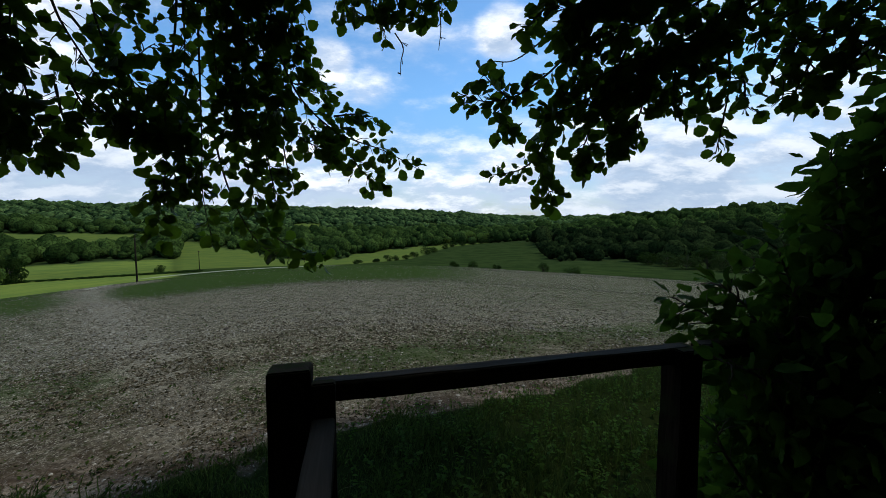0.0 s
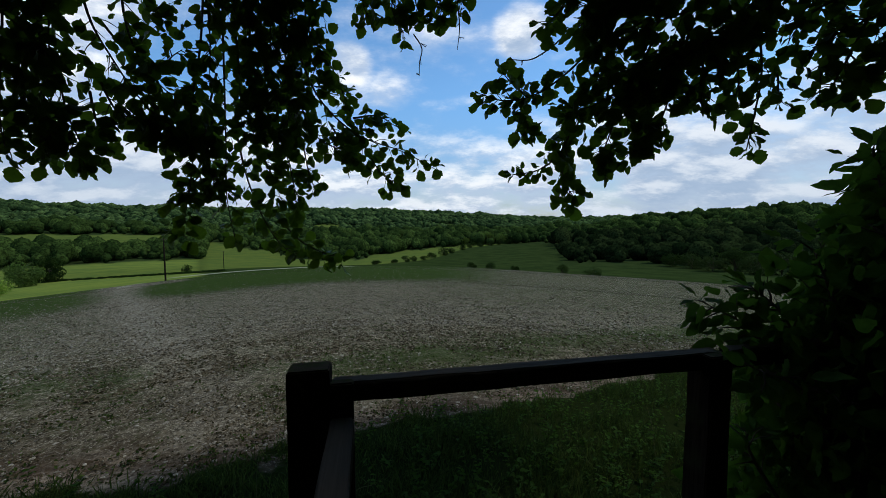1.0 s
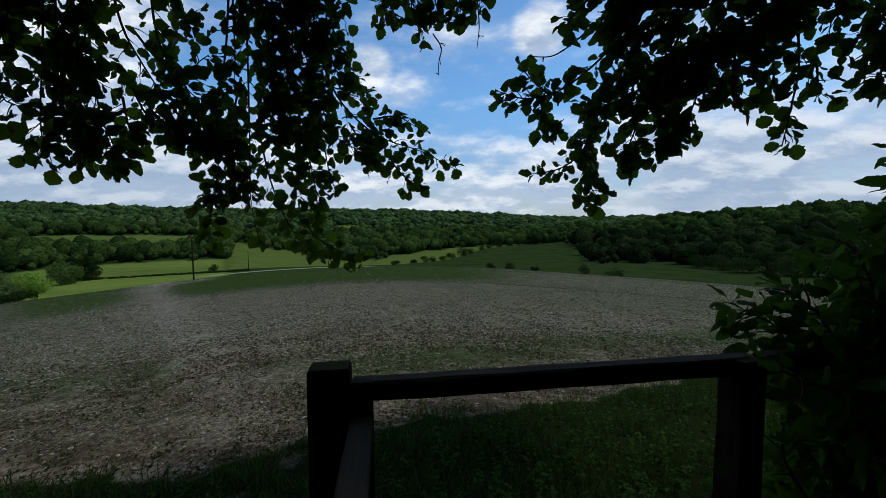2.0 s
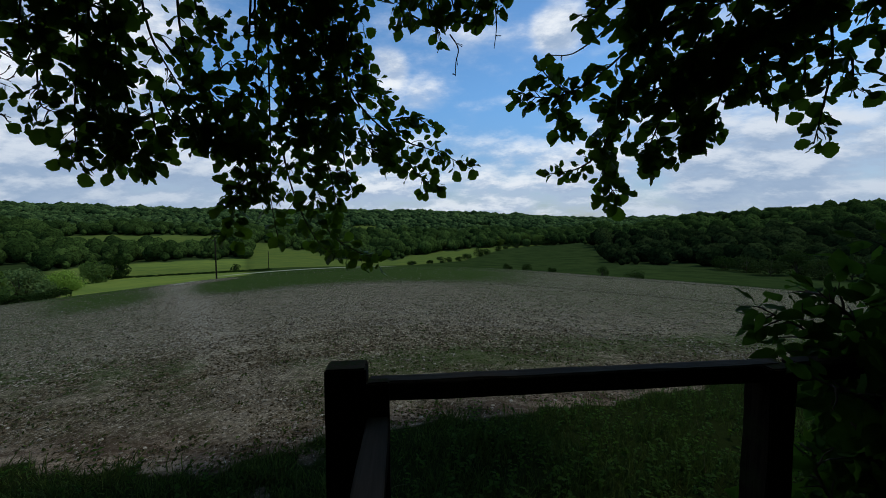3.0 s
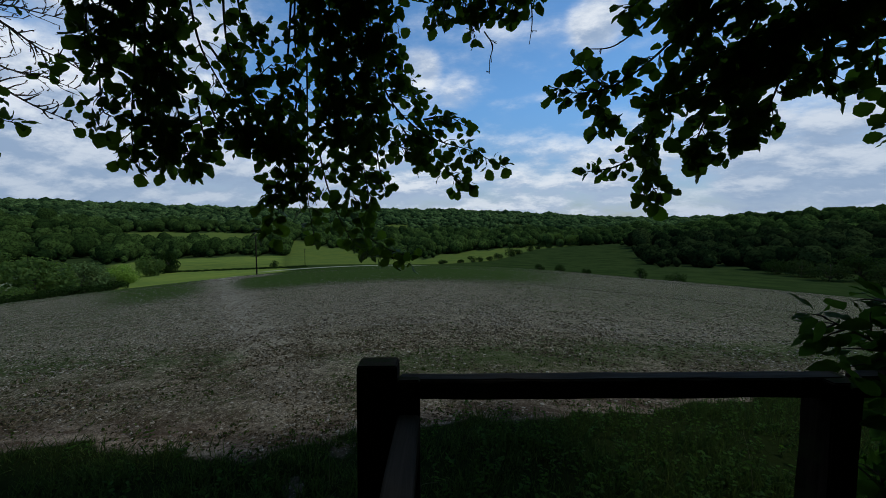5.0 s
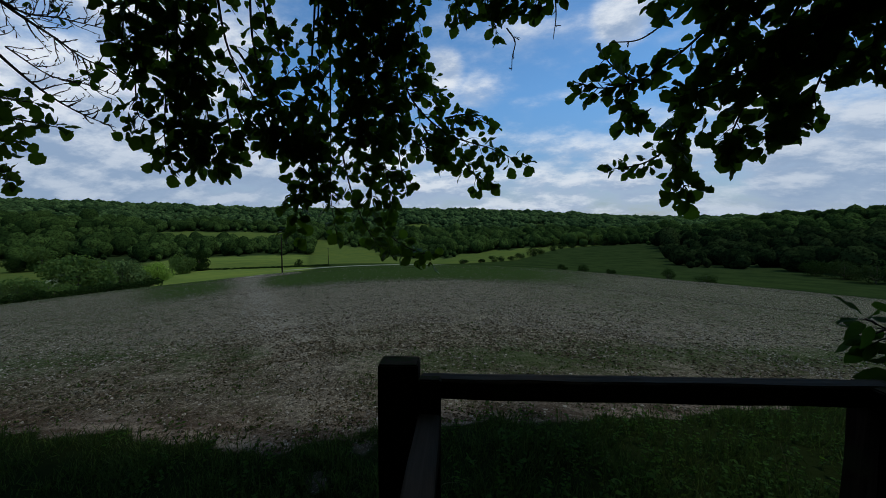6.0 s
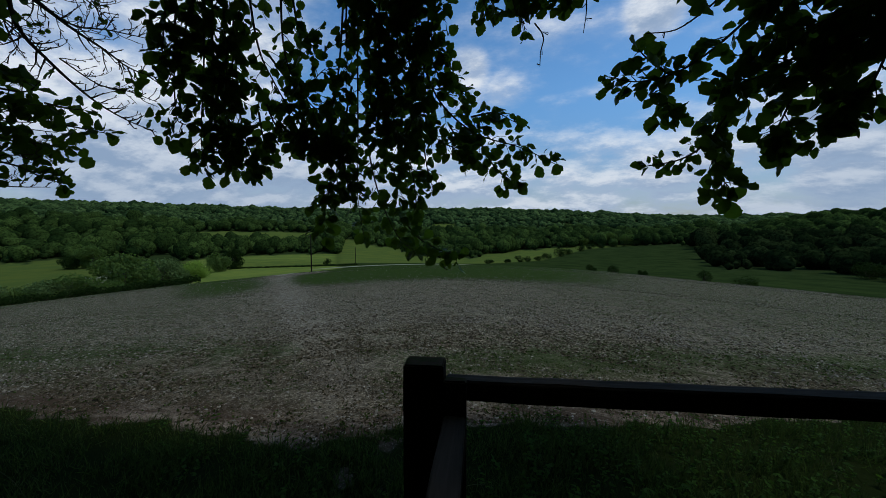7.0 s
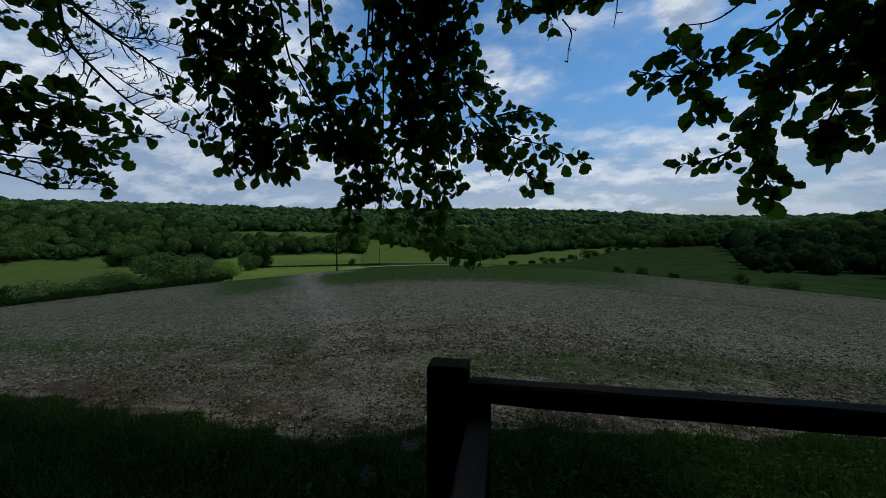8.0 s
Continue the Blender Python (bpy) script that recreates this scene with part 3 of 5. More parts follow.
def toothed(width, belly, tip, seed, fold=0.16, curl=0.18, n=10, cut=0.09):
    """A blade with an uneven toothed margin, widest at belly, its two halves not quite alike."""
    rng = np.random.default_rng(seed)
    y = np.linspace(0, 1, n)
    w = np.where(y < belly, np.sin(0.5 * np.pi * y / belly) ** 0.75, np.cos(0.5 * np.pi * (y - belly) / (1 - belly)) ** tip) * width
    w[0] = w[-1] = 0
    tooth = np.where(np.arange(n) % 2, 1 + cut, 1 - cut)
    v, f = leaf_template(np.stack([w * tooth * rng.uniform(0.95, 1.05, n), y], -1), fold, curl)
    k = n - 2
    v[n:n + k, 0] *= rng.uniform(0.88, 1.08, k)
    v[:, 2] += 0.05 * np.sin(v[:, 1] * 9 + seed) * np.abs(v[:, 0]) / width + rng.uniform(-0.015, 0.015, len(v))
    v[:, 0] += 0.10 * math.sin(seed * 2.3) * v[:, 1] ** 2
    return v, f


ROUND = [toothed(0.41, 0.46, 0.62, 1), toothed(0.45, 0.55, 0.55, 2, 0.22, 0.1), toothed(0.37, 0.5, 0.75, 3, 0.08, 0.3), toothed(0.43, 0.58, 0.5, 4, 0.3, 0.05)]
BROAD = [toothed(0.26, 0.36, 1.0, 5, 0.2, 0.22, 9, 0.03), toothed(0.29, 0.40, 0.9, 6, 0.12, 0.3, 9, 0.03), toothed(0.23, 0.38, 1.0, 7, 0.28, 0.15, 9, 0.03)]
POINTED = leaf_template([(0, 0), (0.13, 0.1), (0.24, 0.28), (0.26, 0.45), (0.2, 0.66), (0.09, 0.86), (0, 1.0)], 0.2, 0.25)
BLADE = (np.array([(-0.5, 0, 0), (0.5, 0, 0), (-0.42, 0.45, 0.04), (0.42, 0.45, 0.04), (-0.25, 0.8, 0.16), (0.25, 0.8, 0.16), (0, 1, 0.3)]) * np.array([1, 1, 1]),
         [(0, 1, 3, 2), (2, 3, 5, 4), (4, 5, 6)])


SIMPLE = (np.array([(0, 0, 0), (0.4, 0.5, 0.05), (0, 1, -0.12), (-0.4, 0.5, 0.05)]), [(0, 1, 2), (0, 2, 3)])


def smooth_path(pts, n):
    """Catmull-Rom through the points, n samples."""
    p = np.array(pts, dtype=float)
    p = np.concatenate([[2 * p[0] - p[1]], p, [2 * p[-1] - p[-2]]])
    t = np.linspace(0, len(p) - 3 - 1e-6, n)
    i = t.astype(int)
    u = (t - i)[:, None]
    a, b, c, d = p[i], p[i + 1], p[i + 2], p[i + 3]
    return 0.5 * (2 * b + (c - a) * u + (2 * a - 5 * b + 4 * c - d) * u ** 2 + (3 * b - a - 3 * c + d) * u ** 3)


def tube(path, r0, r1, sides=6):
    n = len(path)
    tan = np.gradient(path, axis=0)
    tan /= np.linalg.norm(tan, axis=1, keepdims=True) + 1e-9
    ref = np.tile([0.31, 0.2, 0.93], (n, 1))
    x = np.cross(tan, ref)
    x /= np.linalg.norm(x, axis=1, keepdims=True) + 1e-9
    y = np.cross(tan, x)
    r = np.linspace(r0, r1, n)[:, None, None]
    a = np.arange(sides) * 2 * np.pi / sides
    v = path[:, None, :] + r * (np.cos(a)[None, :, None] * x[:, None, :] + np.sin(a)[None, :, None] * y[:, None, :])
    f = [(i * sides + j, i * sides + (j + 1) % sides, (i + 1) * sides + (j + 1) % sides, (i + 1) * sides + j)
         for i in range(n - 1) for j in range(sides)]
    f.append(tuple((n - 1) * sides + j for j in range(sides)))
    return v.reshape(-1, 3), f


class Bundle:
    """Gathers tubes and leaves to be joined into a few meshes."""

    def __init__(self):
        self.v, self.f, self.n = [], [], 0
        self.lp, self.la, self.ln, self.ls = [], [], [], []

    def add_tube(self, path, r0, r1, sides=5):
        v, f = tube(path, r0, r1, sides)
        self.v.append(v)
        self.f += [tuple(i + self.n for i in q) for q in f]
        self.n += len(v)

    def add_leaf(self, at, ahead, normal, size):
        self.lp.append(at)
        self.la.append(ahead)
        self.ln.append(normal)
        self.ls.append(size)

    def wood(self, name, parent, mat, label=""):
        return mesh_object(name, np.concatenate(self.v) - np.array(parent.matrix_basis.translation), self.f, mat, parent, label, True)

    def leaves(self, name, parent, mat, template, label="", origin=(0, 0, 0)):
        turns = frames_from(np.array(self.la), np.array(self.ln))
        at, size = np.array(self.lp) - np.array(origin), np.array(self.ls)
        kinds = template if isinstance(template, list) else [template]
        v, f, base = [], [], 0
        for k, (tv, tf) in enumerate(kinds):
            q = slice(k, None, len(kinds))
            kv, kf = stamp(tv, tf, at[q], turns[q], size[q])
            v.append(kv)
            f += [[i + base for i in row] for row in kf]
            base += len(kv)
        v = np.concatenate(v)
        ob = mesh_object(name, v, f, mat, parent, label, True)
        return tagged(ob, kind="stuff")


def spray(b, pts, rng, r0=0.0055, twigs=19, twig_len=0.22, leaf=0.056, gap=0.0255, droop=0.35, bare=0.0, start=0.0, facing=0.8, hang=0.2):
    """A hanging branch: a main shoot, side twigs on both sides, and alternate leaves along them."""
    main = smooth_path(pts, 28)
    b.add_tube(main, r0, 0.0016, 6)
    tan = np.gradient(main, axis=0)
    tan /= np.linalg.norm(tan, axis=1, keepdims=True)
    side = 1.0
    for k in range(twigs):
        u = start + (1 - start) * (k + rng.random()) / twigs
        i = min(int(u * 27), 26)
        t0, p0 = tan[i], main[i]
        lat = rng.normal(size=3) * np.array([1, 0.8, 0.7])
        lat -= t0 * (lat @ t0)
        lat /= np.linalg.norm(lat)
        side = -side
        length = twig_len * (1.15 - 0.6 * u) * rng.uniform(0.5, 1.25)
        d = 0.55 * t0 + 0.8 * lat
        d /= np.linalg.norm(d)
        q = [p0]
        steps = 7
        for s in range(steps):
            d = d + np.array([0, 0, -droop * 0.16]) + rng.normal(size=3) * 0.12
            d /= np.linalg.norm(d)
            q.append(q[-1] + d * length / steps)
        q = np.array(q)
        b.add_tube(smooth_path(q, 10), max(0.0022, r0 * 0.35), 0.0009, 4)
        if rng.random() < bare:
            for u in np.arange(0.15, 1.0, 0.035 / max(length, 0.04)):
                # short budded spurs
                j = min(int(u * steps), steps - 1)
                a = q[j] + (q[j + 1] - q[j]) * (u * steps - j)
                e = rng.normal(size=3) * 0.6 + d + np.array([0, 0, 0.3])
                e *= rng.uniform(0.008, 0.026) / np.linalg.norm(e)
                b.add_tube(np.array([a, a + e * 0.6, a + e, a + e * 1.3]), 0.0013, 0.0026, 4)
            continue
        leaf_line(b, q, rng, leaf, gap, facing, hang)
    if rng.random() >= bare:
        leaf_line(b, main[int(27 * max(start, 0.1)):], rng, leaf, gap * 1.3, facing, hang)


def leaf_line(b, path, rng, leaf, gap, facing=0.5, hang=0.2):
    seg = np.linalg.norm(np.diff(path, axis=0), axis=1)
    total = seg.sum()
    cum = np.concatenate([[0], np.cumsum(seg)])
    n = max(2, int(total / gap))
    side = 1
    for j in range(n + 1):
        s = total * min(1.0, (j + 0.6) / n)
        p = np.array([np.interp(s, cum, path[:, c]) for c in range(3)])
        q = np.array([np.interp(min(total, s + 0.01), cum, path[:, c]) for c in range(3)])
        t = q - np.array([np.interp(s - 0.01, cum, path[:, c]) for c in range(3)])
        t /= np.linalg.norm(t) + 1e-9
        side = -side
        lat = np.cross(t, rng.normal(size=3) * 0.5 + np.array([0.2, -0.9, 0.3]))
        lat /= np.linalg.norm(lat) + 1e-9
        ahead = 0.5 * t + 0.75 * side * lat + np.array([0, 0, -hang]) + rng.normal(size=3) * 0.28
        if j == n:
            ahead = t + rng.normal(size=3) * 0.2
        ahead /= np.linalg.norm(ahead)
        normal = rng.normal(size=3) * 0.75 + np.array([0, -facing, 0.55])
        b.add_leaf(p + ahead * leaf * 0.18, ahead, normal, leaf * rng.uniform(0.55, 1.22))


# ---- the overhanging tree ----
TREE_AT = (1.3, -2.6, float(ground_z(1.3, -2.6)))
tree = thing("overhanging_tree", TREE_AT, "broadleaf tree with round green leaves, low branches hanging over the stile", "tree")


def build_trunk():
    rng = np.random.default_rng(11)
    b = Bundle()
    x, y, z = TREE_AT
    path = smooth_path([(x, y, z - 0.2), (x + 0.03, y + 0.02, 1.2), (x - 0.08, y + 0.1, 2.6), (x - 0.2, y + 0.2, 4.4), (x - 0.15, y + 0.3, 6.5)], 26)
    b.add_tube(path, 0.30, 0.10, 14)
    b.wood("trunk", tree, BARK, "ridged grey-brown trunk")
    ends = ((-3.4, 1.2, 3.6), (-1.3, 1.7, 3.45), (0.5, 1.7, 3.4), (2.0, 1.6, 3.3), (-4.2, 0.2, 3.3), (3.4, 0.4, 3.6), (0.6, -5.6, 4.6))
    for i, e in enumerate(ends):
        b = Bundle()
        s = path[12 + i % 4]
        m = 0.5 * (s + np.array(e)) + np.array([0, 0, 0.55])
        b.add_tube(smooth_path([s, m, e], 18), 0.075, 0.02, 8)
        b.wood("limb", tree, BARK)


build_trunk()


def leaf_mesh(name, template, mat):
    me = bpy.data.meshes.new(name)
    me.from_pydata(template[0].tolist(), [], template[1])
    me.polygons.foreach_set("use_smooth", np.ones(len(me.polygons), dtype=bool))
    me.materials.append(mat)
    return me


LEAF_MESHES = [leaf_mesh("leaf", template, LEAF) for template in ROUND]


def single_leaves(b, wood, count, origin):
    """The outermost leaves of a branch, each an object of its own on one shared mesh."""
    turns = frames_from(np.array(b.la[-count:]), np.array(b.ln[-count:]))
    for k, (p, m, s) in enumerate(zip(b.lp[-count:], turns, b.ls[-count:])):
        ob = new("leaf", LEAF_MESHES[k % 4])
        ob.parent = wood
        ob.matrix_basis = Matrix.Translation(Vector(p) - origin) @ Matrix(m.tolist()).to_4x4() @ Matrix.Diagonal((s, s, s, 1))
    b.lp, b.la, b.ln, b.ls = b.lp[:-count], b.la[:-count], b.ln[:-count], b.ls[:-count]


def branch_group(label, seed, sprays, mat=LEAF, owner=None, singles=0):
    """One leafy branch of the tree: the sprays that hang from it, its wood and its leaves."""
    rng = np.random.default_rng(seed)
    b = Bundle()
    for pts, options in sprays:
        spray(b, pts, rng, **options)
    owner = owner or tree
    wood = b.wood("branch", owner, BARK, label)
    if singles:
        single_leaves(b, wood, singles, owner.matrix_basis.translation)
    if b.lp:
        b.leaves("foliage", wood, mat, ROUND, origin=tuple(owner.matrix_basis.translation))
    return b


D = dict
branch_group("drooping branch dense with dark leaves", 21, [
    ([(-1.4, 1.05, 2.84), (-1.53, 1.13, 2.54), (-1.61, 1.16, 2.27), (-1.65, 1.18, 2.01), (-1.62, 1.19, 1.96)], D(twigs=21, twig_len=0.125)),
    ([(-1.33, 1.1, 2.86), (-1.48, 1.2, 2.52), (-1.56, 1.25, 2.24), (-1.61, 1.26, 1.94), (-1.6, 1.26, 1.8)], D(twigs=21, twig_len=0.125)),
    ([(-1.27, 1.15, 2.88), (-1.43, 1.25, 2.53), (-1.5, 1.31, 2.25), (-1.52, 1.33, 2.03), (-1.54, 1.32, 1.84)], D(twigs=21, twig_len=0.125)),
    ([(-1.47, 1.33, 2.43), (-1.51, 1.37, 2.19), (-1.52, 1.4, 1.99), (-1.49, 1.42, 1.86), (-1.47, 1.41, 1.77)], D(twigs=15, twig_len=0.09)),
    ([(-1.37, 1.07, 2.85), (-1.5, 1.16, 2.51), (-1.57, 1.17, 2.29), (-1.62, 1.13, 2.11)], D(twigs=21, twig_len=0.125)),
    ([(-1.31, 1.12, 2.87), (-1.5, 1.25, 2.4), (-1.56, 1.29, 2.07), (-1.54, 1.29, 1.96)], D(twigs=21, twig_len=0.125)),
    ([(-1.22, 1.19, 2.89), (-1.39, 1.3, 2.5), (-1.46, 1.31, 2.27), (-1.48, 1.32, 2.07)], D(twigs=18, twig_len=0.125)),
    ([(-1.5, 1.08, 2.68), (-1.58, 1.11, 2.4), (-1.6, 1.1, 2.19)], D(twigs=15, twig_len=0.09)),
])
branch_group("drooping leafy branch with open sky between its shoots", 20, [
    ([(-1.37, 1.31, 2.61), (-1.41, 1.4, 2.35), (-1.38, 1.46, 2.2), (-1.31, 1.54, 2.03), (-1.2, 1.62, 1.93)], D(twigs=16, twig_len=0.115, gap=0.034)),
    ([(-1.25, 1.38, 2.67), (-1.32, 1.46, 2.38), (-1.31, 1.51, 2.22), (-1.25, 1.56, 2.11), (-1.2, 1.57, 2.09)], D(twigs=16, twig_len=0.115, gap=0.034)),
    ([(-1.47, 1.47, 2.18), (-1.42, 1.51, 2.01), (-1.34, 1.55, 1.98), (-1.31, 1.54, 1.9)], D(twigs=16, twig_len=0.115, gap=0.034)),
    ([(-1.5, 1.48, 2.08), (-1.46, 1.46, 1.96), (-1.41, 1.44, 1.91)], D(twigs=6, twig_len=0.08)),
    ([(-1.22, 1.39, 2.68), (-1.25, 1.48, 2.43), (-1.21, 1.49, 2.38), (-1.17, 1.48, 2.34)], D(twigs=12, twig_len=0.09, gap=0.032)),
    ([(-1.33, 1.58, 2.23), (-1.28, 1.62, 2.06), (-1.23, 1.64, 1.95), (-1.2, 1.63, 1.87)], D(twigs=18, twig_len=0.115, gap=0.034)),
    ([(-1.41, 1.45, 2.34), (-1.36, 1.51, 2.24), (-1.29, 1.55, 2.17), (-1.2, 1.55, 2.24), (-1.15, 1.54, 2.26)], D(twigs=14, twig_len=0.09, gap=0.032)),
    ([(-1.44, 1.54, 2.06), (-1.39, 1.55, 1.99), (-1.29, 1.59, 1.97), (-1.23, 1.6, 1.91)], D(twigs=16, twig_len=0.115, gap=0.034)),
    ([(-1.59, 1.32, 2.19), (-1.57, 1.37, 2.02), (-1.56, 1.39, 1.88), (-1.49, 1.42, 1.85), (-1.44, 1.44, 1.83)], D(twigs=16, twig_len=0.115, gap=0.034)),
    ([(-1.63, 1.34, 2.03), (-1.58, 1.36, 1.88), (-1.51, 1.35, 1.84)], D(twigs=12, twig_len=0.115, gap=0.034)),
])
branch_group("long hanging branch reaching below the hill line", 22, [
    ([(-0.97, 1.46, 2.74), (-1.11, 1.6, 2.33), (-1.18, 1.62, 2.06), (-1.2, 1.64, 1.83), (-1.22, 1.61, 1.61), (-1.23, 1.57, 1.5)], D(twigs=20, twig_len=0.11, gap=0.031, start=0.25)),
    ([(-1.14, 1.7, 2.08), (-1.16, 1.7, 1.86), (-1.2, 1.64, 1.73), (-1.22, 1.58, 1.65)], D(twigs=16, twig_len=0.11, gap=0.031)),
    ([(-0.92, 1.48, 2.76), (-1.01, 1.6, 2.46), (-1.06, 1.67, 2.15), (-1.09, 1.71, 1.89), (-1.09, 1.7, 1.68), (-1.06, 1.7, 1.48)], D(twigs=23, twig_len=0.11, gap=0.031)),
    ([(-1.08, 1.76, 2.05), (-1.05, 1.79, 1.8), (-0.99, 1.8, 1.61), (-0.91, 1.81, 1.46), (-0.82, 1.82, 1.38)], D(twigs=19, twig_len=0.10, gap=0.03)),
    ([(-0.96, 1.89, 1.6), (-0.84, 1.9, 1.46), (-0.71, 1.91, 1.39), (-0.62, 1.89, 1.37)], D(twigs=14, twig_len=0.085)),
    ([(-0.93, 1.83, 2.07), (-0.88, 1.85, 1.92), (-0.84, 1.85, 1.75), (-0.82, 1.82, 1.61)], D(twigs=18, twig_len=0.09)),
    ([(-0.84, 1.86, 2.13), (-0.8, 1.88, 1.95), (-0.77, 1.87, 1.81), (-0.73, 1.85, 1.71)], D(twigs=14, twig_len=0.07, leaf=0.05)),
    ([(-1.03, 1.81, 1.96), (-0.94, 1.82, 1.8), (-0.9, 1.78, 1.66)], D(twigs=14, twig_len=0.11, gap=0.031)),
    ([(-1.1, 1.68, 2.22), (-1.16, 1.68, 1.98), (-1.14, 1.67, 1.78), (-1.1, 1.66, 1.71)], D(twigs=18, twig_len=0.11, gap=0.031)),
])
branch_group("leafy branch reaching out sideways to a fine tip", 23, [
    ([(-0.74, 1.5, 2.77), (-0.81, 1.62, 2.47), (-0.84, 1.66, 2.26), (-0.83, 1.68, 2.08)], D(twigs=22, twig_len=0.13, gap=0.030)),
    ([(-0.65, 1.52, 2.79), (-0.73, 1.65, 2.49), (-0.76, 1.7, 2.25), (-0.8, 1.72, 1.99)], D(twigs=22, twig_len=0.13, gap=0.030)),
    ([(-0.85, 1.46, 2.74), (-0.94, 1.57, 2.44), (-0.96, 1.62, 2.2), (-0.97, 1.64, 1.97)], D(twigs=22, twig_len=0.13, gap=0.030)),
    ([(-0.93, 1.43, 2.72), (-1.01, 1.51, 2.45), (-1.03, 1.54, 2.28), (-1.04, 1.54, 2.14)], D(twigs=17, twig_len=0.11, gap=0.030)),
    ([(-0.58, 1.54, 2.8), (-0.64, 1.65, 2.54), (-0.67, 1.68, 2.37), (-0.61, 1.7, 2.29)], D(twigs=17, twig_len=0.11, gap=0.030)),
    ([(-0.75, 1.49, 2.77), (-0.86, 1.63, 2.41), (-0.88, 1.68, 2.15), (-0.95, 1.66, 1.95)], D(twigs=20, twig_len=0.11, gap=0.030)),
    ([(-0.81, 1.48, 2.75), (-0.89, 1.59, 2.45), (-0.91, 1.65, 2.21), (-0.9, 1.66, 2.02)], D(twigs=20, twig_len=0.11, gap=0.030)),
    ([(-0.7, 1.51, 2.78), (-0.78, 1.65, 2.44), (-0.78, 1.7, 2.23), (-0.73, 1.74, 2.05)], D(twigs=20, twig_len=0.11, gap=0.030)),
    ([(-0.62, 1.53, 2.8), (-0.69, 1.69, 2.46), (-0.68, 1.75, 2.27), (-0.59, 1.77, 2.21), (-0.54, 1.78, 2.12)], D(twigs=19, twig_len=0.11, gap=0.030)),
    ([(-0.77, 1.73, 2.39), (-0.69, 1.83, 2.15), (-0.52, 1.89, 1.99), (-0.3, 1.92, 1.91), (-0.13, 1.93, 1.82)], D(twigs=20, twig_len=0.10)),
    ([(-0.55, 1.92, 2.08), (-0.42, 1.89, 2.08), (-0.32, 1.86, 2.02)], D(twigs=10, twig_len=0.08)),
    ([(-0.51, 1.97, 1.95), (-0.42, 1.95, 1.81), (-0.32, 1.91, 1.74)], D(twigs=10, twig_len=0.08)),
    ([(-0.66, 1.9, 2.04), (-0.58, 1.89, 1.92), (-0.52, 1.85, 1.85)], D(twigs=10, twig_len=0.08)),
    ([(-0.86, 1.76, 2.23), (-0.77, 1.81, 2.04), (-0.67, 1.83, 1.94), (-0.58, 1.83, 1.91)], D(twigs=18, twig_len=0.11, gap=0.030)),
    ([(-0.97, 1.72, 2.16), (-0.89, 1.74, 2), (-0.83, 1.72, 1.92)], D(twigs=14, twig_len=0.11, gap=0.030)),
    ([(-1.15, 1.35, 2.78), (-0.95, 1.5, 2.64), (-0.75, 1.6, 2.54), (-0.6, 1.66, 2.48)], D(twigs=22, twig_len=0.11, gap=0.022)),
    ([(-1.1, 1.42, 2.66), (-0.95, 1.55, 2.52), (-0.8, 1.63, 2.43), (-0.66, 1.68, 2.38)], D(twigs=22, twig_len=0.10, gap=0.022)),
    ([(-1.0, 1.4, 2.88), (-0.8, 1.5, 2.74), (-0.62, 1.58, 2.64), (-0.55, 1.62, 2.58)], D(twigs=20, twig_len=0.11, gap=0.022)),
], singles=140)
branch_group("small leafy shoot with bare hanging twig tips", 24, [
    ([(-0.38, 1.61, 2.8), (-0.42, 1.68, 2.6), (-0.43, 1.69, 2.5), (-0.4, 1.69, 2.44)], D(twigs=14, twig_len=0.1)),
    ([(-0.24, 1.63, 2.81), (-0.28, 1.71, 2.61), (-0.31, 1.72, 2.5), (-0.26, 1.74, 2.4)], D(twigs=18, twig_len=0.1)),
    ([(-0.1, 1.64, 2.82), (-0.11, 1.71, 2.64), (-0.11, 1.73, 2.53), (-0.07, 1.72, 2.46)], D(twigs=14, twig_len=0.09)),
    ([(0, 1.67, 2.77), (0, 1.71, 2.61), (-0, 1.71, 2.5)], D(twigs=8, twig_len=0.06)),
    ([(-0.19, 1.64, 2.8), (-0.21, 1.71, 2.62), (-0.2, 1.73, 2.51), (-0.16, 1.72, 2.46)], D(twigs=12, twig_len=0.1)),
    ([(-0.23, 1.85, 2.45), (-0.19, 1.84, 2.38), (-0.2, 1.83, 2.31), (-0.2, 1.81, 2.24)], D(twigs=4, twig_len=0.03, bare=1.0, r0=0.0035)),
    ([(-0.02, 1.8, 2.57), (-0.01, 1.8, 2.45), (-0.02, 1.78, 2.34)], D(twigs=3, twig_len=0.03, bare=1.0, r0=0.0035)),
])
